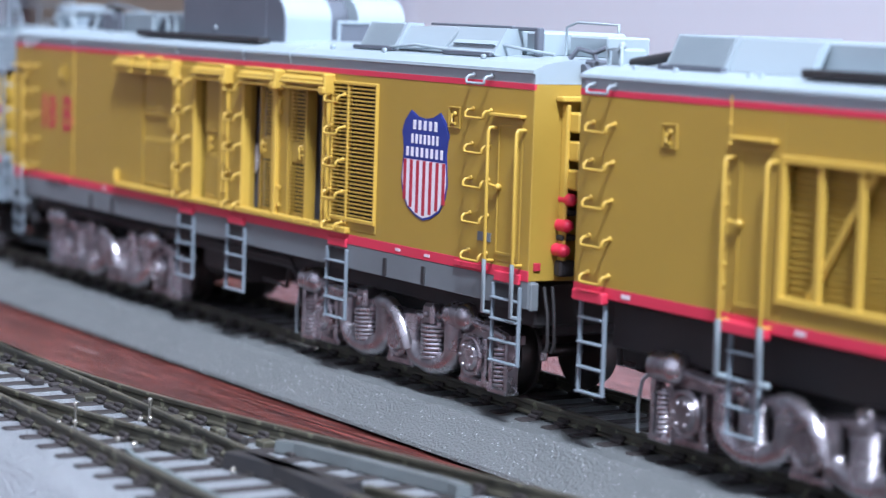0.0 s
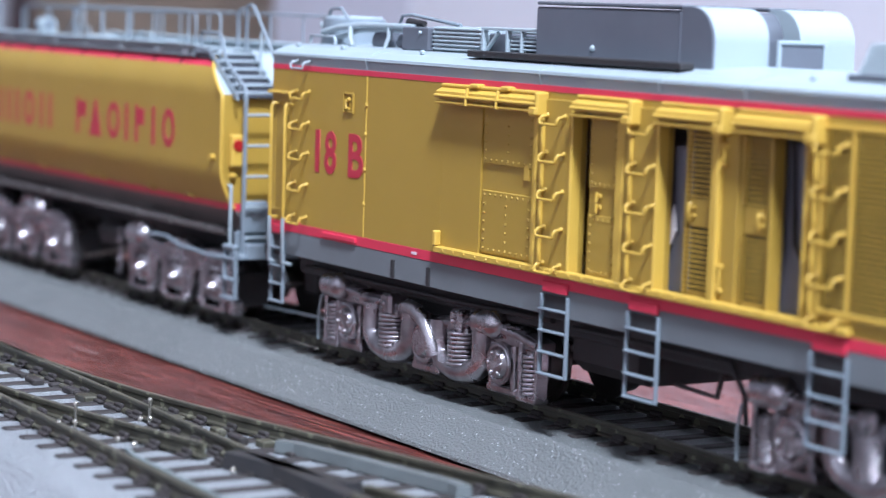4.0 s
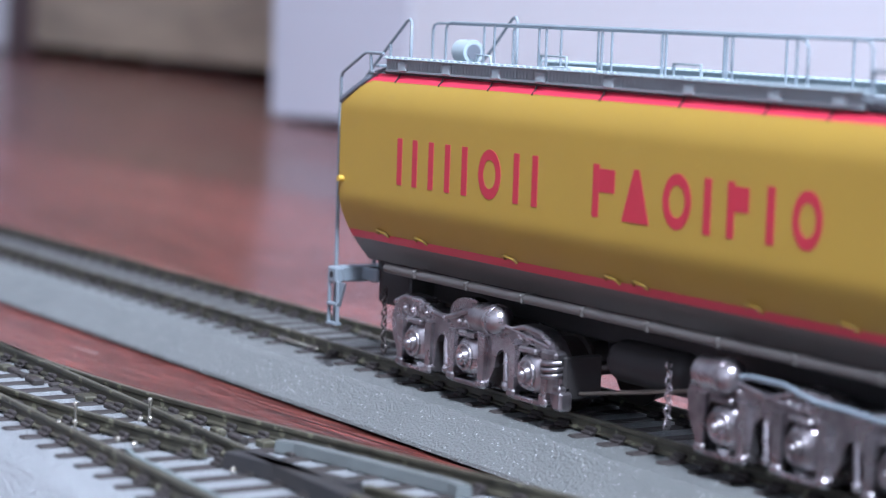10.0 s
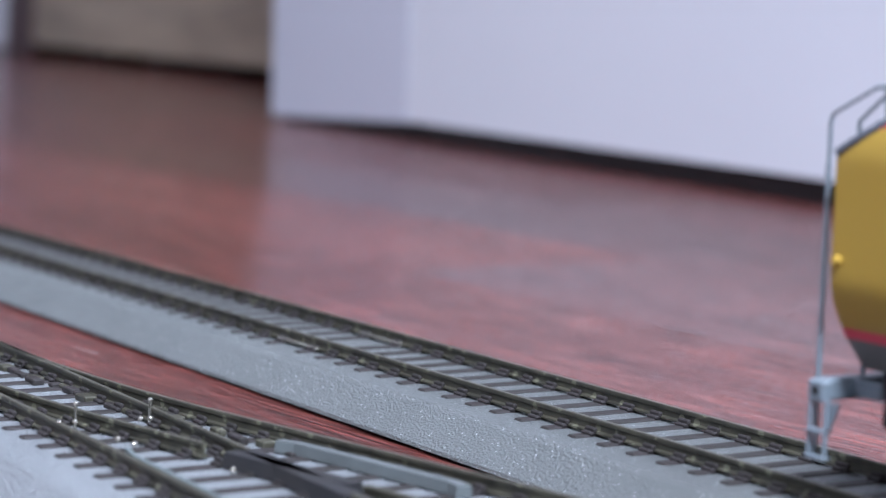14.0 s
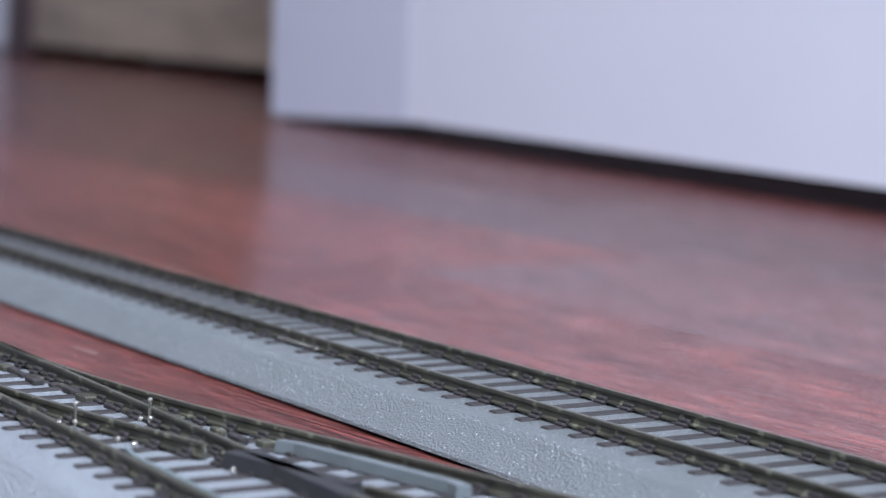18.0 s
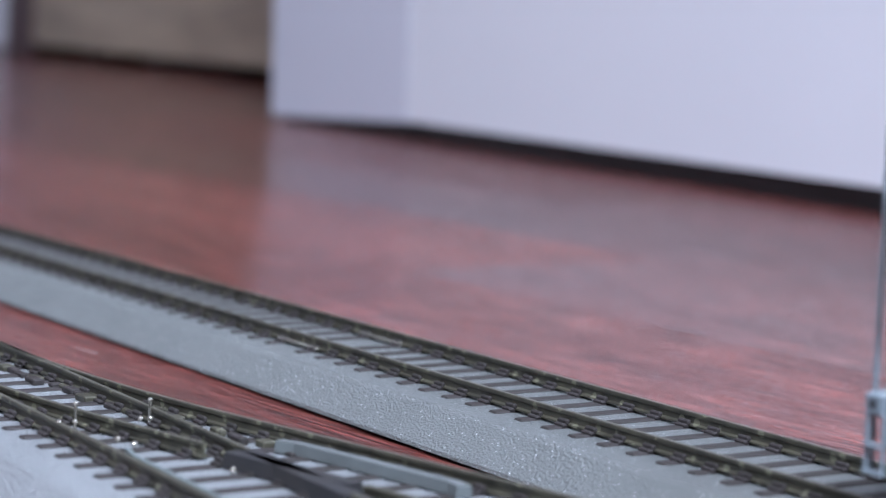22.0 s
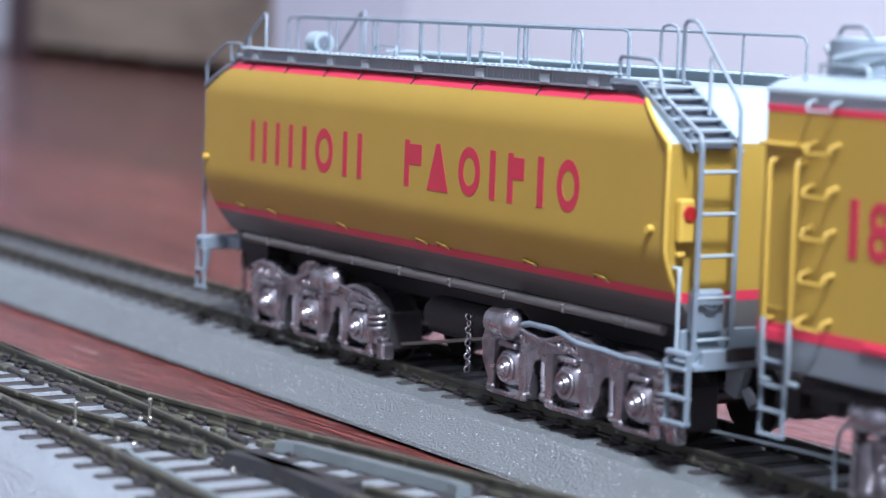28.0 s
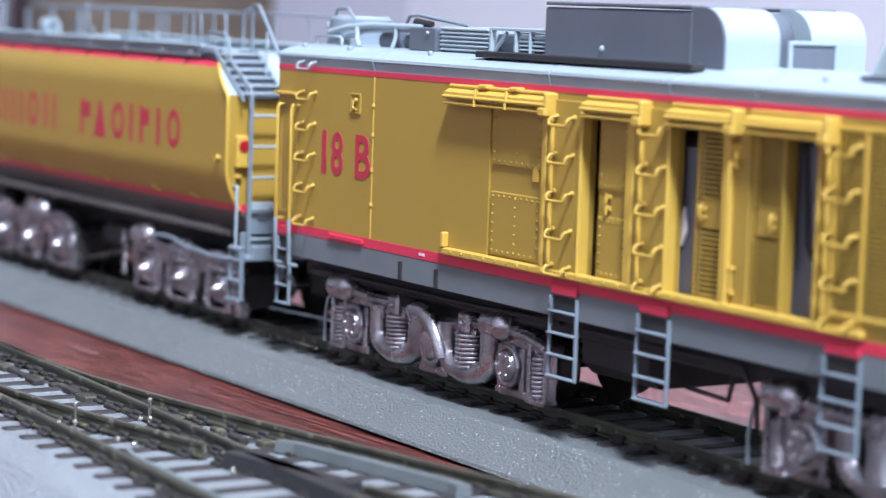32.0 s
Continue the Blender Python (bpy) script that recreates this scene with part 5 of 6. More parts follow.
def tank_band(z0, z1, mat, name, label, grow=0.0):
    zs = [z0 + (z1 - z0) * k / max(1, round((z1 - z0) / 0.9)) for k in range(max(1, round((z1 - z0) / 0.9)) + 1)]
    xs_ = [T0, -158, -154, -152.2, -140, -120, -100, -80, -60, -40, -30.0, -27, -24, -22, T1]
    for s in (-1, 1):
        g = G()
        for i in range(len(xs_) - 1):
            for j in range(len(zs) - 1):
                q = []
                for x, z in ((xs_[i], zs[j]), (xs_[i + 1], zs[j]), (xs_[i + 1], zs[j + 1]), (xs_[i], zs[j + 1])):
                    zz = min(z, tank_top(x))
                    q.append(Vector((x, s * (tank_half(zz) + grow), zz)))
                if (q[2] - q[0]).cross(q[3] - q[1]).length > 1e-4:
                    keep = [p for k, p in enumerate(q) if (p - q[k - 1]).length > 1e-5]
                    if len(keep) > 2:
                        g.add(keep, [tuple(range(len(keep))) if s < 0 else tuple(range(len(keep)))[::-1]], True)
        part(name, g, mat, t, label, True)


tank_band(22.1, 47.3, YELLOW, "tank_body", "yellow tank body with rounded edges")
for x, s in ((T0, -1), (T1, 1)):
    cap = G()
    zs = [22.1 + k * 0.8 for k in range(40)]
    zs = [z for z in zs if z < tank_top(x)] + [tank_top(x)]
    pts = [(x, -tank_half(z), z) for z in zs] + [(x, tank_half(z), z) for z in zs[::-1]]
    cap.add(pts, [tuple(range(len(pts)))[::-1] if s > 0 else tuple(range(len(pts)))])
    part("tank_end", cap, YELLOW, t, "flat yellow tank end")
tank_band(20.7, 22.1, RED, "red_stripe", "red stripe along the tank's foot", 0.04)
tank_band(16.7, 20.7, GREY_TENDER, "tank_foot", "dark grey curved foot of the tank", 0.0)
tank_band(47.3, 48.5, RED, "red_stripe", "red stripe along the tank's top edge", 0.04)
tank_band(48.5, 49.6, GREY, "deck_edge", "grey edge of the deck")
for x in (T0 + 0.3, T1 - 0.3):
    for nm, mat, z0, z1 in (("foot_end", GREY_TENDER, 16.7, 20.7), ("red_end", RED, 20.7, 22.1)):
        part(nm, G().prism([(-tank_half(z0), z0), (tank_half(z0), z0), (tank_half(z1), z1), (-tank_half(z1), z1)], "x", x - 0.3, x + 0.3), mat, t)
deck = G()
for xa, xb in ((T0, -158), (-158, -154), (-154, -152.2), (-152.2, -30), (-30, -27), (-27, -24), (-24, -22), (-22, T1)):
    za, zb = tank_top(xa), tank_top(xb)
    deck.add([(xa, -tank_half(za), za), (xb, -tank_half(zb), zb), (xb, tank_half(zb), zb), (xa, tank_half(za), za)], [(0, 1, 2, 3)])
part("deck", deck, GREY, t, "light grey deck sloping at both ends")
edge = []
for k in range(9):
    edge.append((-30.4 + (T1 + 30.4) * k / 8, tank_top(-30.0 + (T1 + 30.0) * k / 8)))
rim = [(x + 0.1, -tank_half(z) - 0.1, z) for x, z in edge] + [(T1 + 0.15, -tank_half(z) - 0.1, z) for z in [41 - 1.1 * k for k in range(19)]]
part("end_rim", G().tube(rim, 0.38), YELLOW_TRIM, t, "bright yellow rim round the tank end")
rim = [(x, -tank_half(tank_top(x)) - 0.05, tank_top(x)) for x in (-152.2, -154, -156, -158, -160, T0)]
part("slope_lip", G().tube(rim, 0.55), GREY_DARK, t, "dark lip along the sloping end")
# the company name, as plain shapes: uprights, rings and wedges


def stroke(x, w, z0=31.0, z1=38.5):
    return G().box(x, x + w, SIDE - 0.06, SIDE + 0.2, z0, z1, 0.02)


def oval(x, w):
    g, n = G(), 20
    for k in range(n):
        q = []
        for aa, f in ((k, 1), (k + 1, 1), (k + 1, 0.56), (k, 0.56)):
            an = 2 * math.pi * aa / n
            q.append((x + w / 2 + w / 2 * f * math.cos(an), 34.8 + (3.8 - (1 - f) * 3.6) * math.sin(an)))
        g.prism(q, "y", SIDE - 0.06, SIDE + 0.1)
    return g


def glyph(kind, x, w):
    sw = 1.5
    if kind == "pair":
        g = stroke(x, sw).box(x + w - sw, x + w, SIDE - 0.06, SIDE + 0.2, 31.0, 38.5, 0.02)
    elif kind == "bar":
        g = stroke(x, w)
    elif kind == "oval":
        g = oval(x, w)
    elif kind == "flag":
        g = stroke(x, sw).box(x + sw, x + w, SIDE - 0.06, SIDE + 0.2, 34.6, 37.9, 0.02)
    else:
        g = G().prism([(x, 31.0), (x + w, 31.0), (x + w / 2 + 0.6, 38.4), (x + w / 2 - 0.6, 38.4)], "y", SIDE - 0.06, SIDE + 0.1)
    part("lettering_mark", g, LETTER_RED, t, "plain red mark in the lettering row")


for kind, x, w in (("pair", -142.6, 6.2), ("pair", -133.0, 6.4), ("bar", -123.2, 1.6), ("oval", -118.4, 6.2), ("pair", -108.8, 6.4), ("flag", -88.6, 5.2), ("wedge", -81.6, 6.3),
                   ("oval", -72.4, 6.2), ("bar", -63.6, 1.6), ("flag", -58.7, 4.4), ("bar", -50.8, 1.6), ("oval", -45.8, 5.7)):
    glyph(kind, x, w)
for k, x in enumerate((-150, -138, -112, -86, -79.5, -55, -37)):
    part("step_bracket", G().tube([(x - 1.5, -tank_half(22.1) - 0.1, 22.1), (x - 1, -tank_half(22.1) - 0.7, 22.7), (x + 1.5, -tank_half(22.1) - 0.7, 22.4), (x + 2, -tank_half(22.1) - 0.1, 21.8)], 0.22), YELLOW, t)
part("side_knob", G().cyl((-160.3, SIDE + 0.2, 30.6), (-160.3, SIDE - 0.9, 30.6), 0.55, 10), YELLOW_TRIM, t)
part("side_knob", G().cyl((-23.0, SIDE + 0.2, 30.6), (-23.0, SIDE - 0.9, 30.6), 0.6, 10), YELLOW_TRIM, t)
# walkways and railings
for y in (-15.2, 15.2):
    sg = -1 if y < 0 else 1
    o0, o1 = sorted((sg * 16.0, sg * 16.25))
    wk = part("walkway", G().box(-150.6, -36, o0, o1, 51.0, 51.4, 0.08).box(-150.6, -36, o0, o1, 48.9, 49.3, 0.08).box(-150.6, -36, y - 1.6, y + 1.3, 50.95, 51.15, 0.05), GREY, t, "grey grated walkway along the edge")
    g = G()
    for k in range(130):
        x = -150.4 + 0.88 * k
        g.box(x, x + 0.5, o0 + 0.06, o1 - 0.06, 49.2, 51.1, 0.04)
        if k % 2 == 0:
            g.box(x, x + 0.45, y - 1.5, y + 1.3, 51.1, 51.35, 0.05)
    tagged(part("grating", g, GREY, wk), kind="stuff")
    part("grating_back", G().box(-150.4, -36.2, o0 - sg * 0.3, o1 - sg * 0.3, 49.0, 51.0, 0.05), GREY, wk)
    part("kick_strip", G().box(-151.4, -36, min(sg * 15.2, sg * 16.1), max(sg * 15.2, sg * 16.1), 48.6, 48.9, 0.08), BLACK, wk, "dark strip under the walkway")
    for x in (-145.0, -131.6, -117.4, -105.4, -88.4, -70.2, -52.6, -40.4):
        part("walkway_bracket", G().box(x - 1.2, x + 1.2, min(sg * 15.8, sg * 16.5), max(sg * 15.8, sg * 16.5), 49.0, 50.6, 0.3), GREY, wk, "pale grey bracket block")
        part("bracket_foot", G().tube([(x - 1.2, sg * 16.0, 48.9), (x - 1.4, sg * (tank_half(48.0) + 0.15), 48.0), (x - 1.6, sg * (tank_half(47.2) + 0.1), 47.2)], 0.14), BLACK, wk, "thin dark bracket foot")


def railing(y, x0, x1, posts, top=57.2):
    r = part("railing", G().tube([(x0, y, 50), (x0, y, top - 1.2), (x0 + 0.5, y, top - 0.3), (x0 + 1.6, y, top), (x1 - 1.6, y, top), (x1 - 0.5, y, top - 0.3), (x1, y, top - 1.2), (x1, y, 50)], 0.23), GREY_TUBE, t, "grey tubular railing")
    for k in range(posts):
        x = x0 + (x1 - x0) * (k + 1) / (posts + 1)
        part("post", G().tube([(x, y, 49.8), (x, y, top)], 0.2), GREY_TUBE, r)


railing(-6.0, -148.6, -46.0, 6)
railing(-4.6, -155.0, -60.0, 5, 57.0)
railing(7.0, -148.0, -22.0, 8)
railing(-6.0, -38.6, -34.5, 0, 58.2)
part("slope_rail", G().tube([(-165.1, -16.3, 40), (-165.1, -16.3, 47.2), (-164.6, -16.3, 48.2), (-157.4, -16.3, 51.6), (-156.6, -16.3, 51.8), (-151.2, -16.3, 51.8)], 0.27).tube([(-155.4, -16.3, 51.8), (-155.4, -16.0, 47.6)], 0.27), GREY_TUBE, t, "grey sloping handrail")
part("slope_rail", G().tube([(-164.9, -11.8, 40), (-164.9, -11.8, 47.2), (-158, -11.8, 52.4), (-151.4, -11.8, 57.2), (-150.6, -11.8, 57.5), (-150, -11.8, 57.0), (-150, -11.8, 50)], 0.27).tube([(-156.6, -11.8, 53.3), (-156.6, -11.8, 47)], 0.24), GREY_TUBE, t, "grey sloping handrail")
for k in range(6):
    part("slope_tread", G().box(-161.8 + 1.7 * k, -160.5 + 1.7 * k, -16.6, -11.6, 44.0 + 1.1 * k, 44.5 + 1.1 * k, 0.1), GREY_TUBE, t)
part("slope_rail", G().tube([(-164.6, 9, 40), (-164.6, 9, 47.5), (-158, 9, 52.4), (-151.4, 9, 58.2), (-150.6, 9, 58.4), (-150, 9, 57.8), (-150, 9, 50)], 0.27), GREY_TUBE, t)
hl = part("rear_headlight", G().box(-152.6, -149.4, -1.2, 1.2, 49.4, 51.0, 0.2).cyl((-153.2, 0, 52.4), (-149.4, 0, 52.4), 2.0, 20), GREY, t, "small grey headlight on the deck")
part("lens", G().cyl((-149.5, 0, 52.4), (-149.2, 0, 52.4), 1.3, 16), GREY_DARK, hl)
part("filler_cap", G().cyl((-143, 0, 49.6), (-143, 0, 50.6), 3.0, 20).tube([(-145, -2, 50.6), (-145, -2, 52), (-141, -2, 52), (-141, -2, 50.6)], 0.22), GREY, t, "flat grey filler cap")
part("deck_hatch", G().box(-126, -117, -3, 3, 49.6, 51.0, 0.4).tube([(-125, -3, 51), (-125, -3, 52.6), (-118, -3, 52.6), (-118, -3, 51)], 0.25), GREY, t, "grey deck hatch")
part("deck_hatch", G().box(-92, -84, -3, 3, 49.6, 50.8, 0.4).tube([(-91, -3, 50.8), (-91, -3, 52.6), (-84.6, -3, 52.6), (-84.6, -3, 50.8)], 0.25), GREY, t, "grey deck hatch")
# stairs and ladder at the end next to the locomotive
Y0, Y1 = -14.7, -8.3
RUNG0, RUNG = 15.9, 5.7
slope = [(-36.6, 49.75), (-30.2, 49.75), (-19.6, 42.55), (-19.6, 41.6), (-30.6, 48.9), (-36.6, 48.9)]
# Dark slab fills the gaps between the treads.
st = part("stair_slab", G().prism(slope, "y", -16.0, Y1 + 0.8), GREY_DARK, t, "dark grey slab under the open end stairs")
for y in (-16.2, Y0, Y1 + 0.8):
    part("stringer", G().prism([(-37.0, 49.9), (-36.4, 50.7), (-29.8, 50.5), (-18.0, 42.6), (-17.2, 41.4), (-18.2, 41.5), (-30.2, 49.8)], "y", y - 0.14, y + 0.14), GREY_TUBE, st, "grey stair stringer")
for k in range(9):
    x = -35.0 + 2.05 * k
    z = 50.5 if x < -30 else 50.5 - (x + 30) * 0.675
    part("tread", G().box(x - 0.4, x + 0.7, -15.9, Y1 + 0.8, z - 0.25, z + 0.15, 0.1), GREY, st)
lad = part("end_ladder", G().box(-17.4, -16.8, Y0 - 0.35, Y0 + 0.35, 12.4, 42.6, 0.1).box(-17.4, -16.8, Y1 - 0.35, Y1 + 0.35, 12.4, 42.6, 0.1), GREY_TUBE, t, "grey ladder on the tank end")
for k in range(5):
    part("rung", G().cyl((-17.1, Y0, RUNG0 + RUNG * k), (-17.1, Y1, RUNG0 + RUNG * k), 0.28, 8), GREY, lad)
part("stair_rail", G().tube([(-17.1, Y0, 42), (-17.6, Y0, 43.8), (-26, Y0, 48.6), (-27.4, Y0, 52.6), (-28.6, Y0, 53.4), (-36, Y0, 53.6), (-36.4, Y0, 53), (-36.4, Y0, 50)], 0.3), GREY_TUBE, st)
part("stair_rail", G().tube([(-17.1, Y1, 42), (-17.2, Y1, 47.0), (-18.2, Y1, 49.0), (-27.0, Y1, 58.4), (-28, Y1, 58.9), (-29.6, Y1, 58.9), (-30.2, Y1, 58.2), (-30.2, Y1, 50)], 0.3), GREY_TUBE, st)
part("upright_post", G().cyl((-24.0, Y1, 46), (-24.0, Y1, 54), 0.3, 8), GREY, st)
part("marker_lamp", G().box(T1, T1 + 1.5, -16.8, -14.4, 29.0, 35.0, 0.3).box(T1, T1 + 1.0, -16.6, -15.4, 27.0, 27.8, 0.2), YELLOW_TRIM, t, "yellow marker lamp housing")
part("marker_lens", G().cyl((T1 + 1.4, -15.4, 33.0), (T1 + 1.75, -15.4, 33.0), 1.2, 18, 1.0), LAMP_RED, t, "dark red lamp lens")
part("corner_handrail", G().tube([(T1, -16.6, 25.6), (T1 + 1.4, -16.6, 25.6), (T1 + 1.6, -16.8, 25), (T1 + 1.6, -16.8, 14)], 0.3), GREY, t)
part("end_platform", G().box(T1 - 1.5, -14.0, -16.8, 16.8, 12.2, 13.0, 0.15).box(-15.0, -14.0, -15.4, 15.4, 12.6, 15.0, 0.2).box(T1 - 0.6, T1 + 0.4, -15, 15, 13, 17, 0.2), GREY_TUBE, t, "grey end platform with openings")
part("end_box", G().box(T1, T1 + 1.8, Y0 + 0.5, Y1 - 0.5, 16.4, 22.6, 0.5), GREY_TUBE, t, "grey locker behind the ladder")
part("end_box_handle", G().tube([(T1 + 1.8, -12.6, 20.4), (T1 + 2.3, -12.4, 20.0), (T1 + 2.3, -10.8, 20.0), (T1 + 1.8, -10.6, 20.4)], 0.2), GREY_DARK, t)
part("end_bracket", G().prism([(-17.0, 12.2), (-13.0, 12.2), (-14.6, 8.0), (-17.0, 8.6)], "y", -9.0, -7.6).cyl((-13.6, -8.0, 9.2), (-11.4, -8.4, 7.4), 0.8, 10), GREY_SILL, t, "grey coupler bracket")
part("buffer_opening", G().box(-14.1, -13.8, -11.6, -5.2, 13.4, 15.2, 0.2).box(-14.1, -13.8, 5.2, 11.6, 13.4, 15.2, 0.2), BLACK, t)
part("corner_step", G().box(T1 + 0.2, T1 + 0.8, -17.6, -16.8, 4.8, 14.6, 0.1).box(T1 + 4.6, T1 + 5.2, -17.6, -16.8, 4.8, 14.6, 0.1).box(T1 + 0.2, T1 + 5.2, -17.8, -16.6, 13.9, 14.8, 0.3).box(T1 + 0.2, T1 + 5.2, -17.8, -16.6, 12.0, 12.6, 0.2)
     .box(T1 + 0.2, T1 + 5.2, -18.2, -16.6, 8.2, 8.7, 0.1).box(T1 + 0.2, T1 + 5.2, -18.2, -16.6, 4.7, 5.2, 0.1), GREY_TUBE, t, "grey corner step")
part("left_ladder", G().box(-165.4, -164.8, -16.6, -16.0, 5.8, 42, 0.1).box(-165.4, -164.8, -9.2, -8.6, 12, 46, 0.1).box(-165.2, -163.0, -16.4, 16.2, 12.6, 15.4, 0.3).box(-163.2, -158.0, -12.4, -11.6, 13.0, 15.2, 0.3), GREY_TUBE, t, "grey end ladder and beam")
part("left_step", G().box(-164.9, -164.4, -18.0, -17.4, 5.6, 13.0, 0.1).box(-162.0, -161.5, -18.0, -17.4, 5.6, 13.0, 0.1).box(-164.9, -161.5, -18.2, -17.0, 5.4, 5.9, 0.1).box(-164.9, -161.5, -18.2, -17.0, 8.7, 9.2, 0.1).box(-165.2, -162.0, -18.0, -16.4, 12.6, 15.3, 0.3).prism([(-162.0, 12.8), (-159.6, 12.8), (-161.6, 8.6), (-162.0, 8.6)], "y", -17.6, -17.2), GREY_TUBE, t, "grey end step")
part("step_hole", G().cyl((-163.6, -18.06, 14.0), (-163.6, -17.8, 14.0), 0.6, 14), BLACK, t, "dark round hole in the step block")
# under the tank
part("underframe", G().box(-155, -24, -7, 7, 11.0, 16.8, 0.4).box(-158.4, -148, -11.8, 11.8, 9.6, 16.8, 0.4).box(-158, -21, -12.2, 12.2, 15.4, 16.9, 0.2), BLACK, t, "black tender frame")
part("sill_pipe", G().tube([(-151, -14.6, 16.4), (-100, -14.6, 16.5), (-50, -14.6, 16.5), (-24, -14.6, 16.4)], 0.75, 10), GREY_TENDER, t, "dark grey pipe along the tank's foot")
for k in range(8):
    x = -141.0 + 15.6 * k
    part("pipe_clip", G().box(x - 0.4, x + 0.4, -15.5, -12.6, 15.7, 17.3, 0.3).ball((x, -15.4, 16.9), 0.35, 8, 5), GREY_TENDER, t)
part("air_reservoir", G().cyl((-93, -7.4, 9.2), (-79, -7.4, 9.2), 3.2, 20).ball((-93, -7.4, 9.2), 3.2, 14, 8).ball((-79, -7.4, 9.2), 3.2, 14, 8), BLACK, t, "black air reservoir")
part("brake_rod", G().tube([(-99.8, -11, 3.4), (-74, -11, 8.0)], 0.3), TAN, t, "tan brake rod between the trucks")
part("brake_rod", G().tube([(-24, -8, 2.4), (-6, -8, 3.0), (10, -8, 3.4)], 0.28), GREY, t)
chain = G()
for k in range(9):
    chain.ring((-75.6 + 0.25 * (k % 2), -13.4, 11.4 - 1.05 * k), "y" if k % 2 else "x", 0.5, 0.16, 8, 5)
part("safety_chain", chain, SILVER, t, "small hanging chain")
part("coupler", G().box(-14, -2, -1.6, 1.6, 7.0, 10, 0.4).box(-13, -8, -4, 3, 5.8, 11.6, 0.6), BLACK, t, "black knuckle coupler")
chain = G()
for k in range(10):
    chain.ring((-153.1 + 0.2 * (k % 2), -13.6, 12.4 - 0.95 * k), "y" if k % 2 else "x", 0.48, 0.17, 8, 5)
chain.ring((-152.9, -13.6, 2.7), "y", 0.8, 0.22, 10, 5)
part("end_chain", chain, STEEL, t, "small hanging chain with a ring")
part("control_rod", G().tube([(-66, -13.8, 12.4), (-61, -14.2, 12.0), (-57, -14.2, 12.8), (-50, -14.4, 12.8), (-44, -14.4, 11.6), (-38, -14.4, 11.5), (-33, -14.4, 11.2), (-24, -14.6, 11.4)], 0.5, 8), GREY_TUBE, t, "grey lever rod above the truck")


def arc_down(xc, zc, rx, rz, n=8):
    """Points of a half-round opening, from right to left over the top."""
    return [(xc + rx * math.cos(math.pi * k / n), zc + rz * math.sin(math.pi * k / n)) for k in range(n + 1)]


def bulge(xc, y, zc, rx, rz, out, seg=20, rings=6):
    """A rounded square cover that swells towards the viewer."""
    verts, faces = [(xc, y - out, zc)], []
    for j in range(1, rings + 1):
        q = j / rings
        for i in range(seg):
            a = 2 * math.pi * i / seg
            c, s_ = math.cos(a), math.sin(a)
            verts.append((xc + rx * q * math.copysign(abs(c) ** 0.7, c), y - out * math.sqrt(max(0.0, 1 - q ** 2.4)), zc + rz * q * math.copysign(abs(s_) ** 0.7, s_)))
    for i in range(seg):
        faces.append((0, 1 + (i + 1) % seg, 1 + i))
    for j in range(rings - 1):
        for i in range(seg):
            p, q = 1 + j * seg + i, 1 + j * seg + (i + 1) % seg
            faces.append((p, q, q + seg, p + seg))
    return G().add(verts, [f[::-1] for f in faces], True)


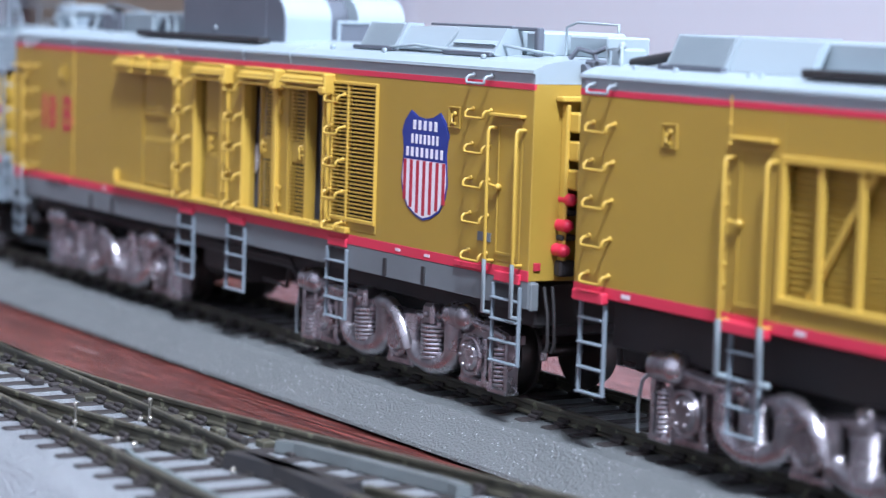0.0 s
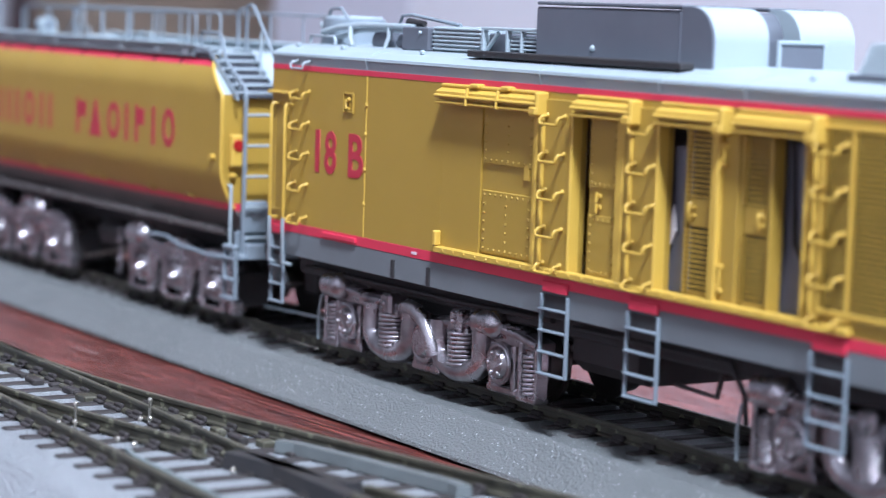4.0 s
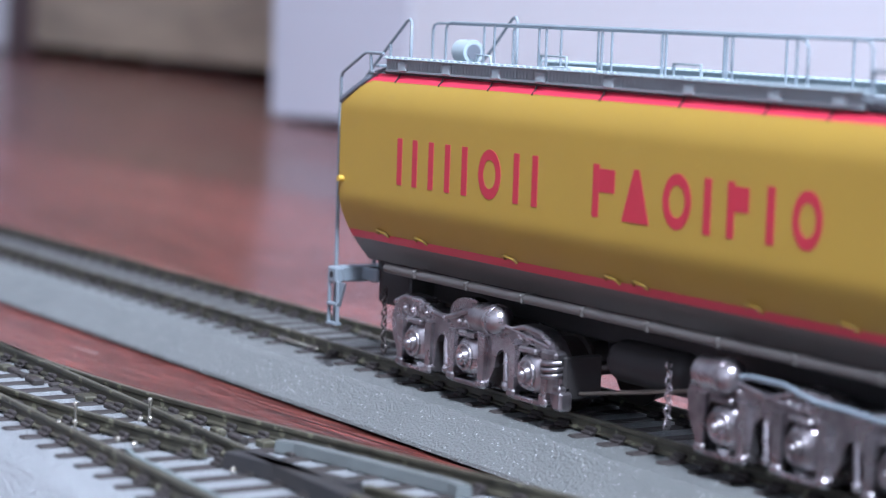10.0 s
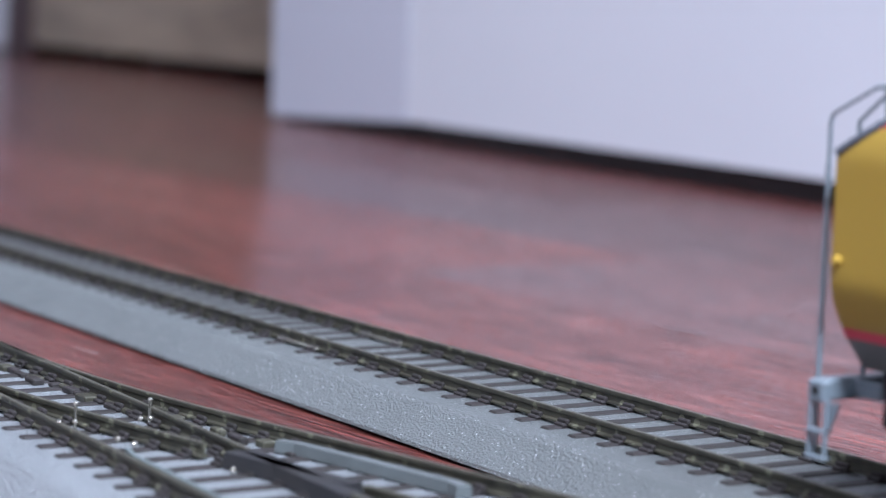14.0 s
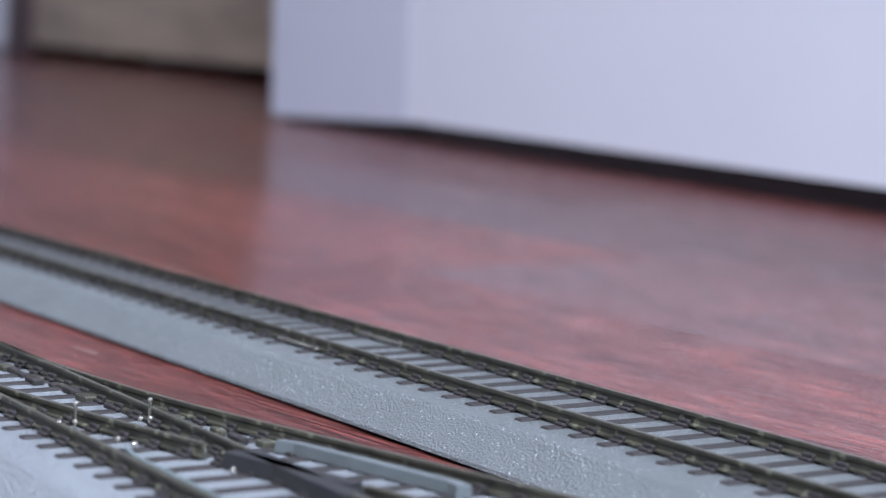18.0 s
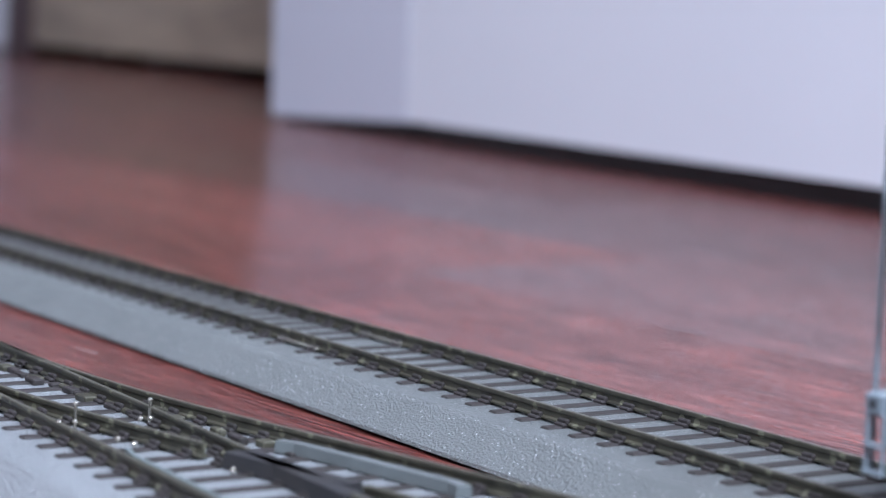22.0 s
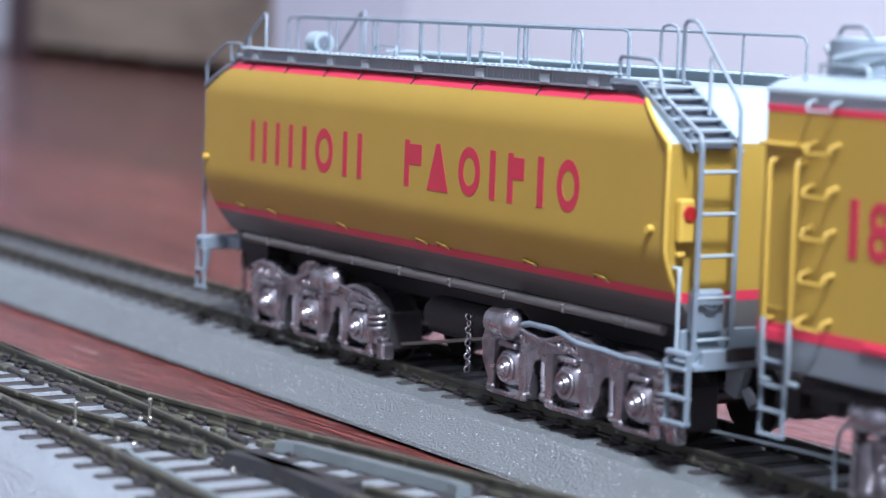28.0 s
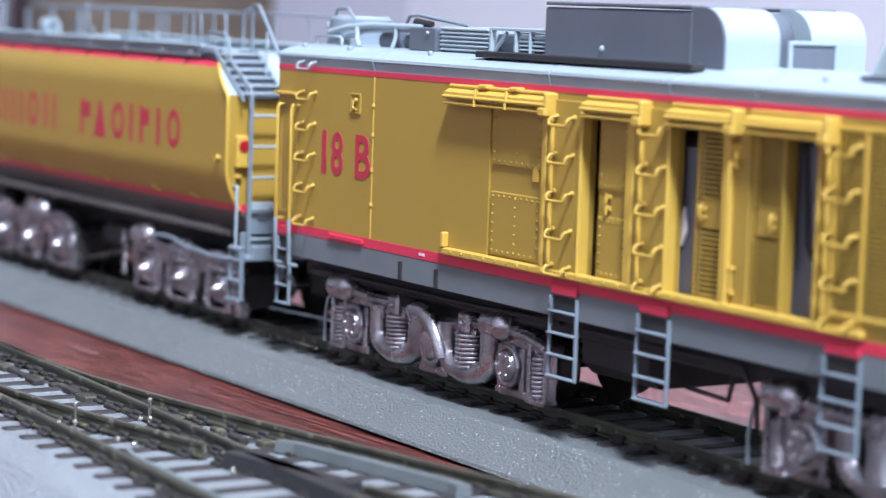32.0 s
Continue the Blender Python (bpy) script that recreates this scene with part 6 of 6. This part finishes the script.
def tender_truck(x0, dome):
    """A three-axle silver cast truck with arched openings; x0 is its left end."""
    ax = (x0 + 9.4, x0 + 25.2, x0 + 42.6)
    top_ = [(x0 + 1.6, 5.6), (x0 + 1.2, 8.6), (x0 + 2.6, 11.6), (x0 + 6, 12.9), (x0 + 11, 12.7), (x0 + 15, 11.4), (x0 + 18, 11.0), (x0 + 21, 11.8), (x0 + 25, 13.0), (x0 + 30, 12.7), (x0 + 33, 11.6),
            (x0 + 36, 11.4), (x0 + 41, 12.6), (x0 + 45, 12.2), (x0 + 48, 10.8), (x0 + 50, 8.4), (x0 + 50.4, 2.4), (x0 + 47.6, 1.2)]
    low_ = []
    for xc in ax[::-1]:
        low_ += [(xc + 5.2, 1.2), (xc + 3.7, 2.0)] + arc_down(xc, 6.2, 3.7, 3.4) + [(xc - 3.7, 2.0), (xc - 5.2, 1.2)]
        if xc != ax[0]:
            low_ += arc_down(xc - 8.0, 4.6, 2.1, 3.2, 6)
    tr = part("truck", G().prism((top_ + low_)[::-1], "y", -14.0, -11.6), SILVER, t, "silver-painted cast three-axle truck")
    part("far_frame", G().box(x0 + 1, x0 + 50, 11.4, 13.6, 2.4, 10.6, 0.4), SILVER, tr)
    part("bolster", G().box(x0 + 15, x0 + 36, -11, 11, 8.4, 11.6, 0.4), BLACK, tr)
    rim_ = [(x, -14.1, z - 0.5) for x, z in top_[2:15]]
    part("frame_flange", G().tube(rim_, 0.5, 8), SILVER, tr)
    if dome < -100:
        part("centre_hump", G().prism([(x0 + 16.6, 11)] + [(x0 + 22.5 + 5.4 * math.cos(q), 11.4 + 2.8 * math.sin(q)) for q in [math.pi - math.pi * k / 10 for k in range(11)]] + [(x0 + 28.4, 11)], "y", -12.6, -10.6), SILVER, tr)
    for xc in ax:
        part("journal_box", bulge(xc, -13.4, 5.4, 2.9, 3.2, 1.7).ring((xc, -14.9, 5.3), "y", 2.0, 0.32, 18).cyl((xc, -14.6, 5.3), (xc, -15.7, 5.2), 1.5, 16, 1.2).ball((xc, -15.6, 5.2), 0.8, 10, 6), SILVER, tr, "bright bulging journal box")
        part("journal_lid", G().box(xc - 2.4, xc + 2.4, -15.0, -13.4, 8.4, 9.3, 0.35), SILVER, tr)
        for s in (-1, 1):
            x = xc + s * 4.4
            part("pedestal", G().prism([(x - 1.0, 9.2), (x - 0.7, 1.4), (x + 0.7, 1.4), (x + 1.0, 9.2)], "y", -14.7, -13.6).box(x - 1.1, x + 1.1, -15.0, -13.4, 1.0, 2.4, 0.4), SILVER, tr)
        part("tie_bar", G().box(xc - 4.6, xc + 4.6, -14.6, -12.0, 0.8, 1.6, 0.2), SILVER, tr)
        if xc != ax[0]:
            part("link_arm", G().tube([(xc - 8.6, -12.6, 7.4), (xc - 8.0, -13.0, 5.2), (xc - 7.4, -13.2, 2.4)], 0.7, 8).ball((xc - 7.3, -13.4, 2.2), 0.9, 10, 6), SILVER, tr)
        wheelset(xc, tr, 10.8)
    for x in (x0 + 5.9, x0 + 8.4, x0 + 12.6, x0 + 18.2, x0 + 22.5, x0 + 24.4, x0 + 26.3, x0 + 39.8, x0 + 41.8):
        part("bolt", G().ball((x, -14.3, 10.5), 0.5, 8, 5).box(x - 0.75, x + 0.75, -14.3, -13.9, 9.7, 11.2, 0.25), SILVER, tr)
    part("brake_cylinder", G().cyl((dome - 6.2, -13.6, 11.9), (dome - 0.8, -14.2, 12.1), 2.3, 18).cyl((dome - 0.8, -14.2, 12.1), (dome, -14.3, 12.1), 2.6, 18).ball((dome, -14.3, 12.1), 2.3, 16, 10)
         .cyl((dome, -14.4, 11.8), (dome + 14, -14.2, 9.9), 0.35, 8), SILVER, tr, "bright brake cylinder with a domed end")
    part("end_spring", G().coil((x0 + 48.6, -14.0, 5.2), 1.7, 2.8, 3, 0.5).cyl((x0 + 48.6, -14.0, 3.4), (x0 + 48.6, -14.0, 8.8), 1.2, 12).box(x0 + 45.8, x0 + 47.8, -15.0, -12.6, 0.9, 3.0, 0.4).box(x0 + 49.6, x0 + 51.8, -15.0, -12.6, 0.9, 3.8, 0.4).box(x0 + 46.4, x0 + 50.6, -15.2, -12.6, 8.2, 9.6, 0.6).box(x0 + 46.6, x0 + 51.2, -14.8, -12.6, 3.6, 4.6, 0.3), SILVER, tr)
    part("end_transom", G().box(x0 + 50.2, x0 + 51.2, -13.8, -7.0, 2.4, 9.0, 0.3), BLACK, tr, "black end transom")
    return tr


tender_truck(-151.0, -117.2)
tender_truck(-71.8, -61.2)

# ---- floor strips ----
STRIP = 82.0
rng = random.Random(5)
y = 96.0 - STRIP * 19
rows_ = []
while y < 1110:
    rows_.append(y)
    y += STRIP
for y in rows_:
    start = -500.0 if abs(y - 96.0) < 1 else -500.0 + rng.uniform(-260, 260)
    while start > -3300:
        start -= 540
    x = start
    while x < 1590:
        xa, xb = max(x, -3390), min(x + 540, 1590)
        if xb - xa > 20:
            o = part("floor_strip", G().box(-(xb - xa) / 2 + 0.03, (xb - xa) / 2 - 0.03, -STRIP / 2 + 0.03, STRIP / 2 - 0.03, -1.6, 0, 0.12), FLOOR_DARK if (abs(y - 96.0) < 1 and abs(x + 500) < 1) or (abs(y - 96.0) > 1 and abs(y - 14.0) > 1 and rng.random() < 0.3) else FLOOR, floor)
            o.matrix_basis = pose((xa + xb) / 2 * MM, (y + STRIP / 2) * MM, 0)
        x += 540


# ---- movement ----
def offset(s):
    """How far the train has gone along the track at s seconds, in millimetres."""
    if s <= 17.0:
        return -480.2 + 31.11 * s
    if s <= 18.4:
        k = s - 17.0
        return 48.67 + 31.11 * k - 22.22 * k * k / 2
    if s <= 18.69:
        return 70.45
    if s <= 19.69:
        return 70.45 - 33.1 * (s - 18.69) ** 2 / 2
    return -353.5 - 33.1 * (s - 32.0)


SLIP = [(0.0, 0.8), (1.0, 0.4), (2.0, 0.0), (11.0, -0.4), (11.5, -0.6), (12.0, -0.6), (12.5, -2.6), (13.0, -6.7), (13.5, -5.6), (14.0, -1.4), (14.6, 0), (20.0, 0), (21.5, -13.0), (22.0, -13.2), (22.25, -11.3), (22.5, -10.0), (22.75, -10.2), (23.0, -9.8), (23.5, -7.8), (24.0, -2.1), (24.5, -1.7), (25.5, -1.0), (27.5, 0)]


def place(s):
    return (offset(s) + float(np.interp(s, [k for k, _ in SLIP], [v for _, v in SLIP]))) * MM


def motions():
    key_times = [0.25 * k for k in range(129)]
    for th, back in ((booster, 0.0), (leader, 0.0008), (tender, 0.0)):
        walk(th, [(s, pose(place(s) - back, 0, RAIL * MM)) for s in key_times])
    turn_times = [0.2 * k for k in range(161)]
    for w, x, d in WHEELS:
        walk(w, [(s, pose(x * MM, 0, d / 2 * MM) @ Matrix.Rotation((offset(s) + 480.2) / (d / 2), 4, "Y")) for s in turn_times])


motions()
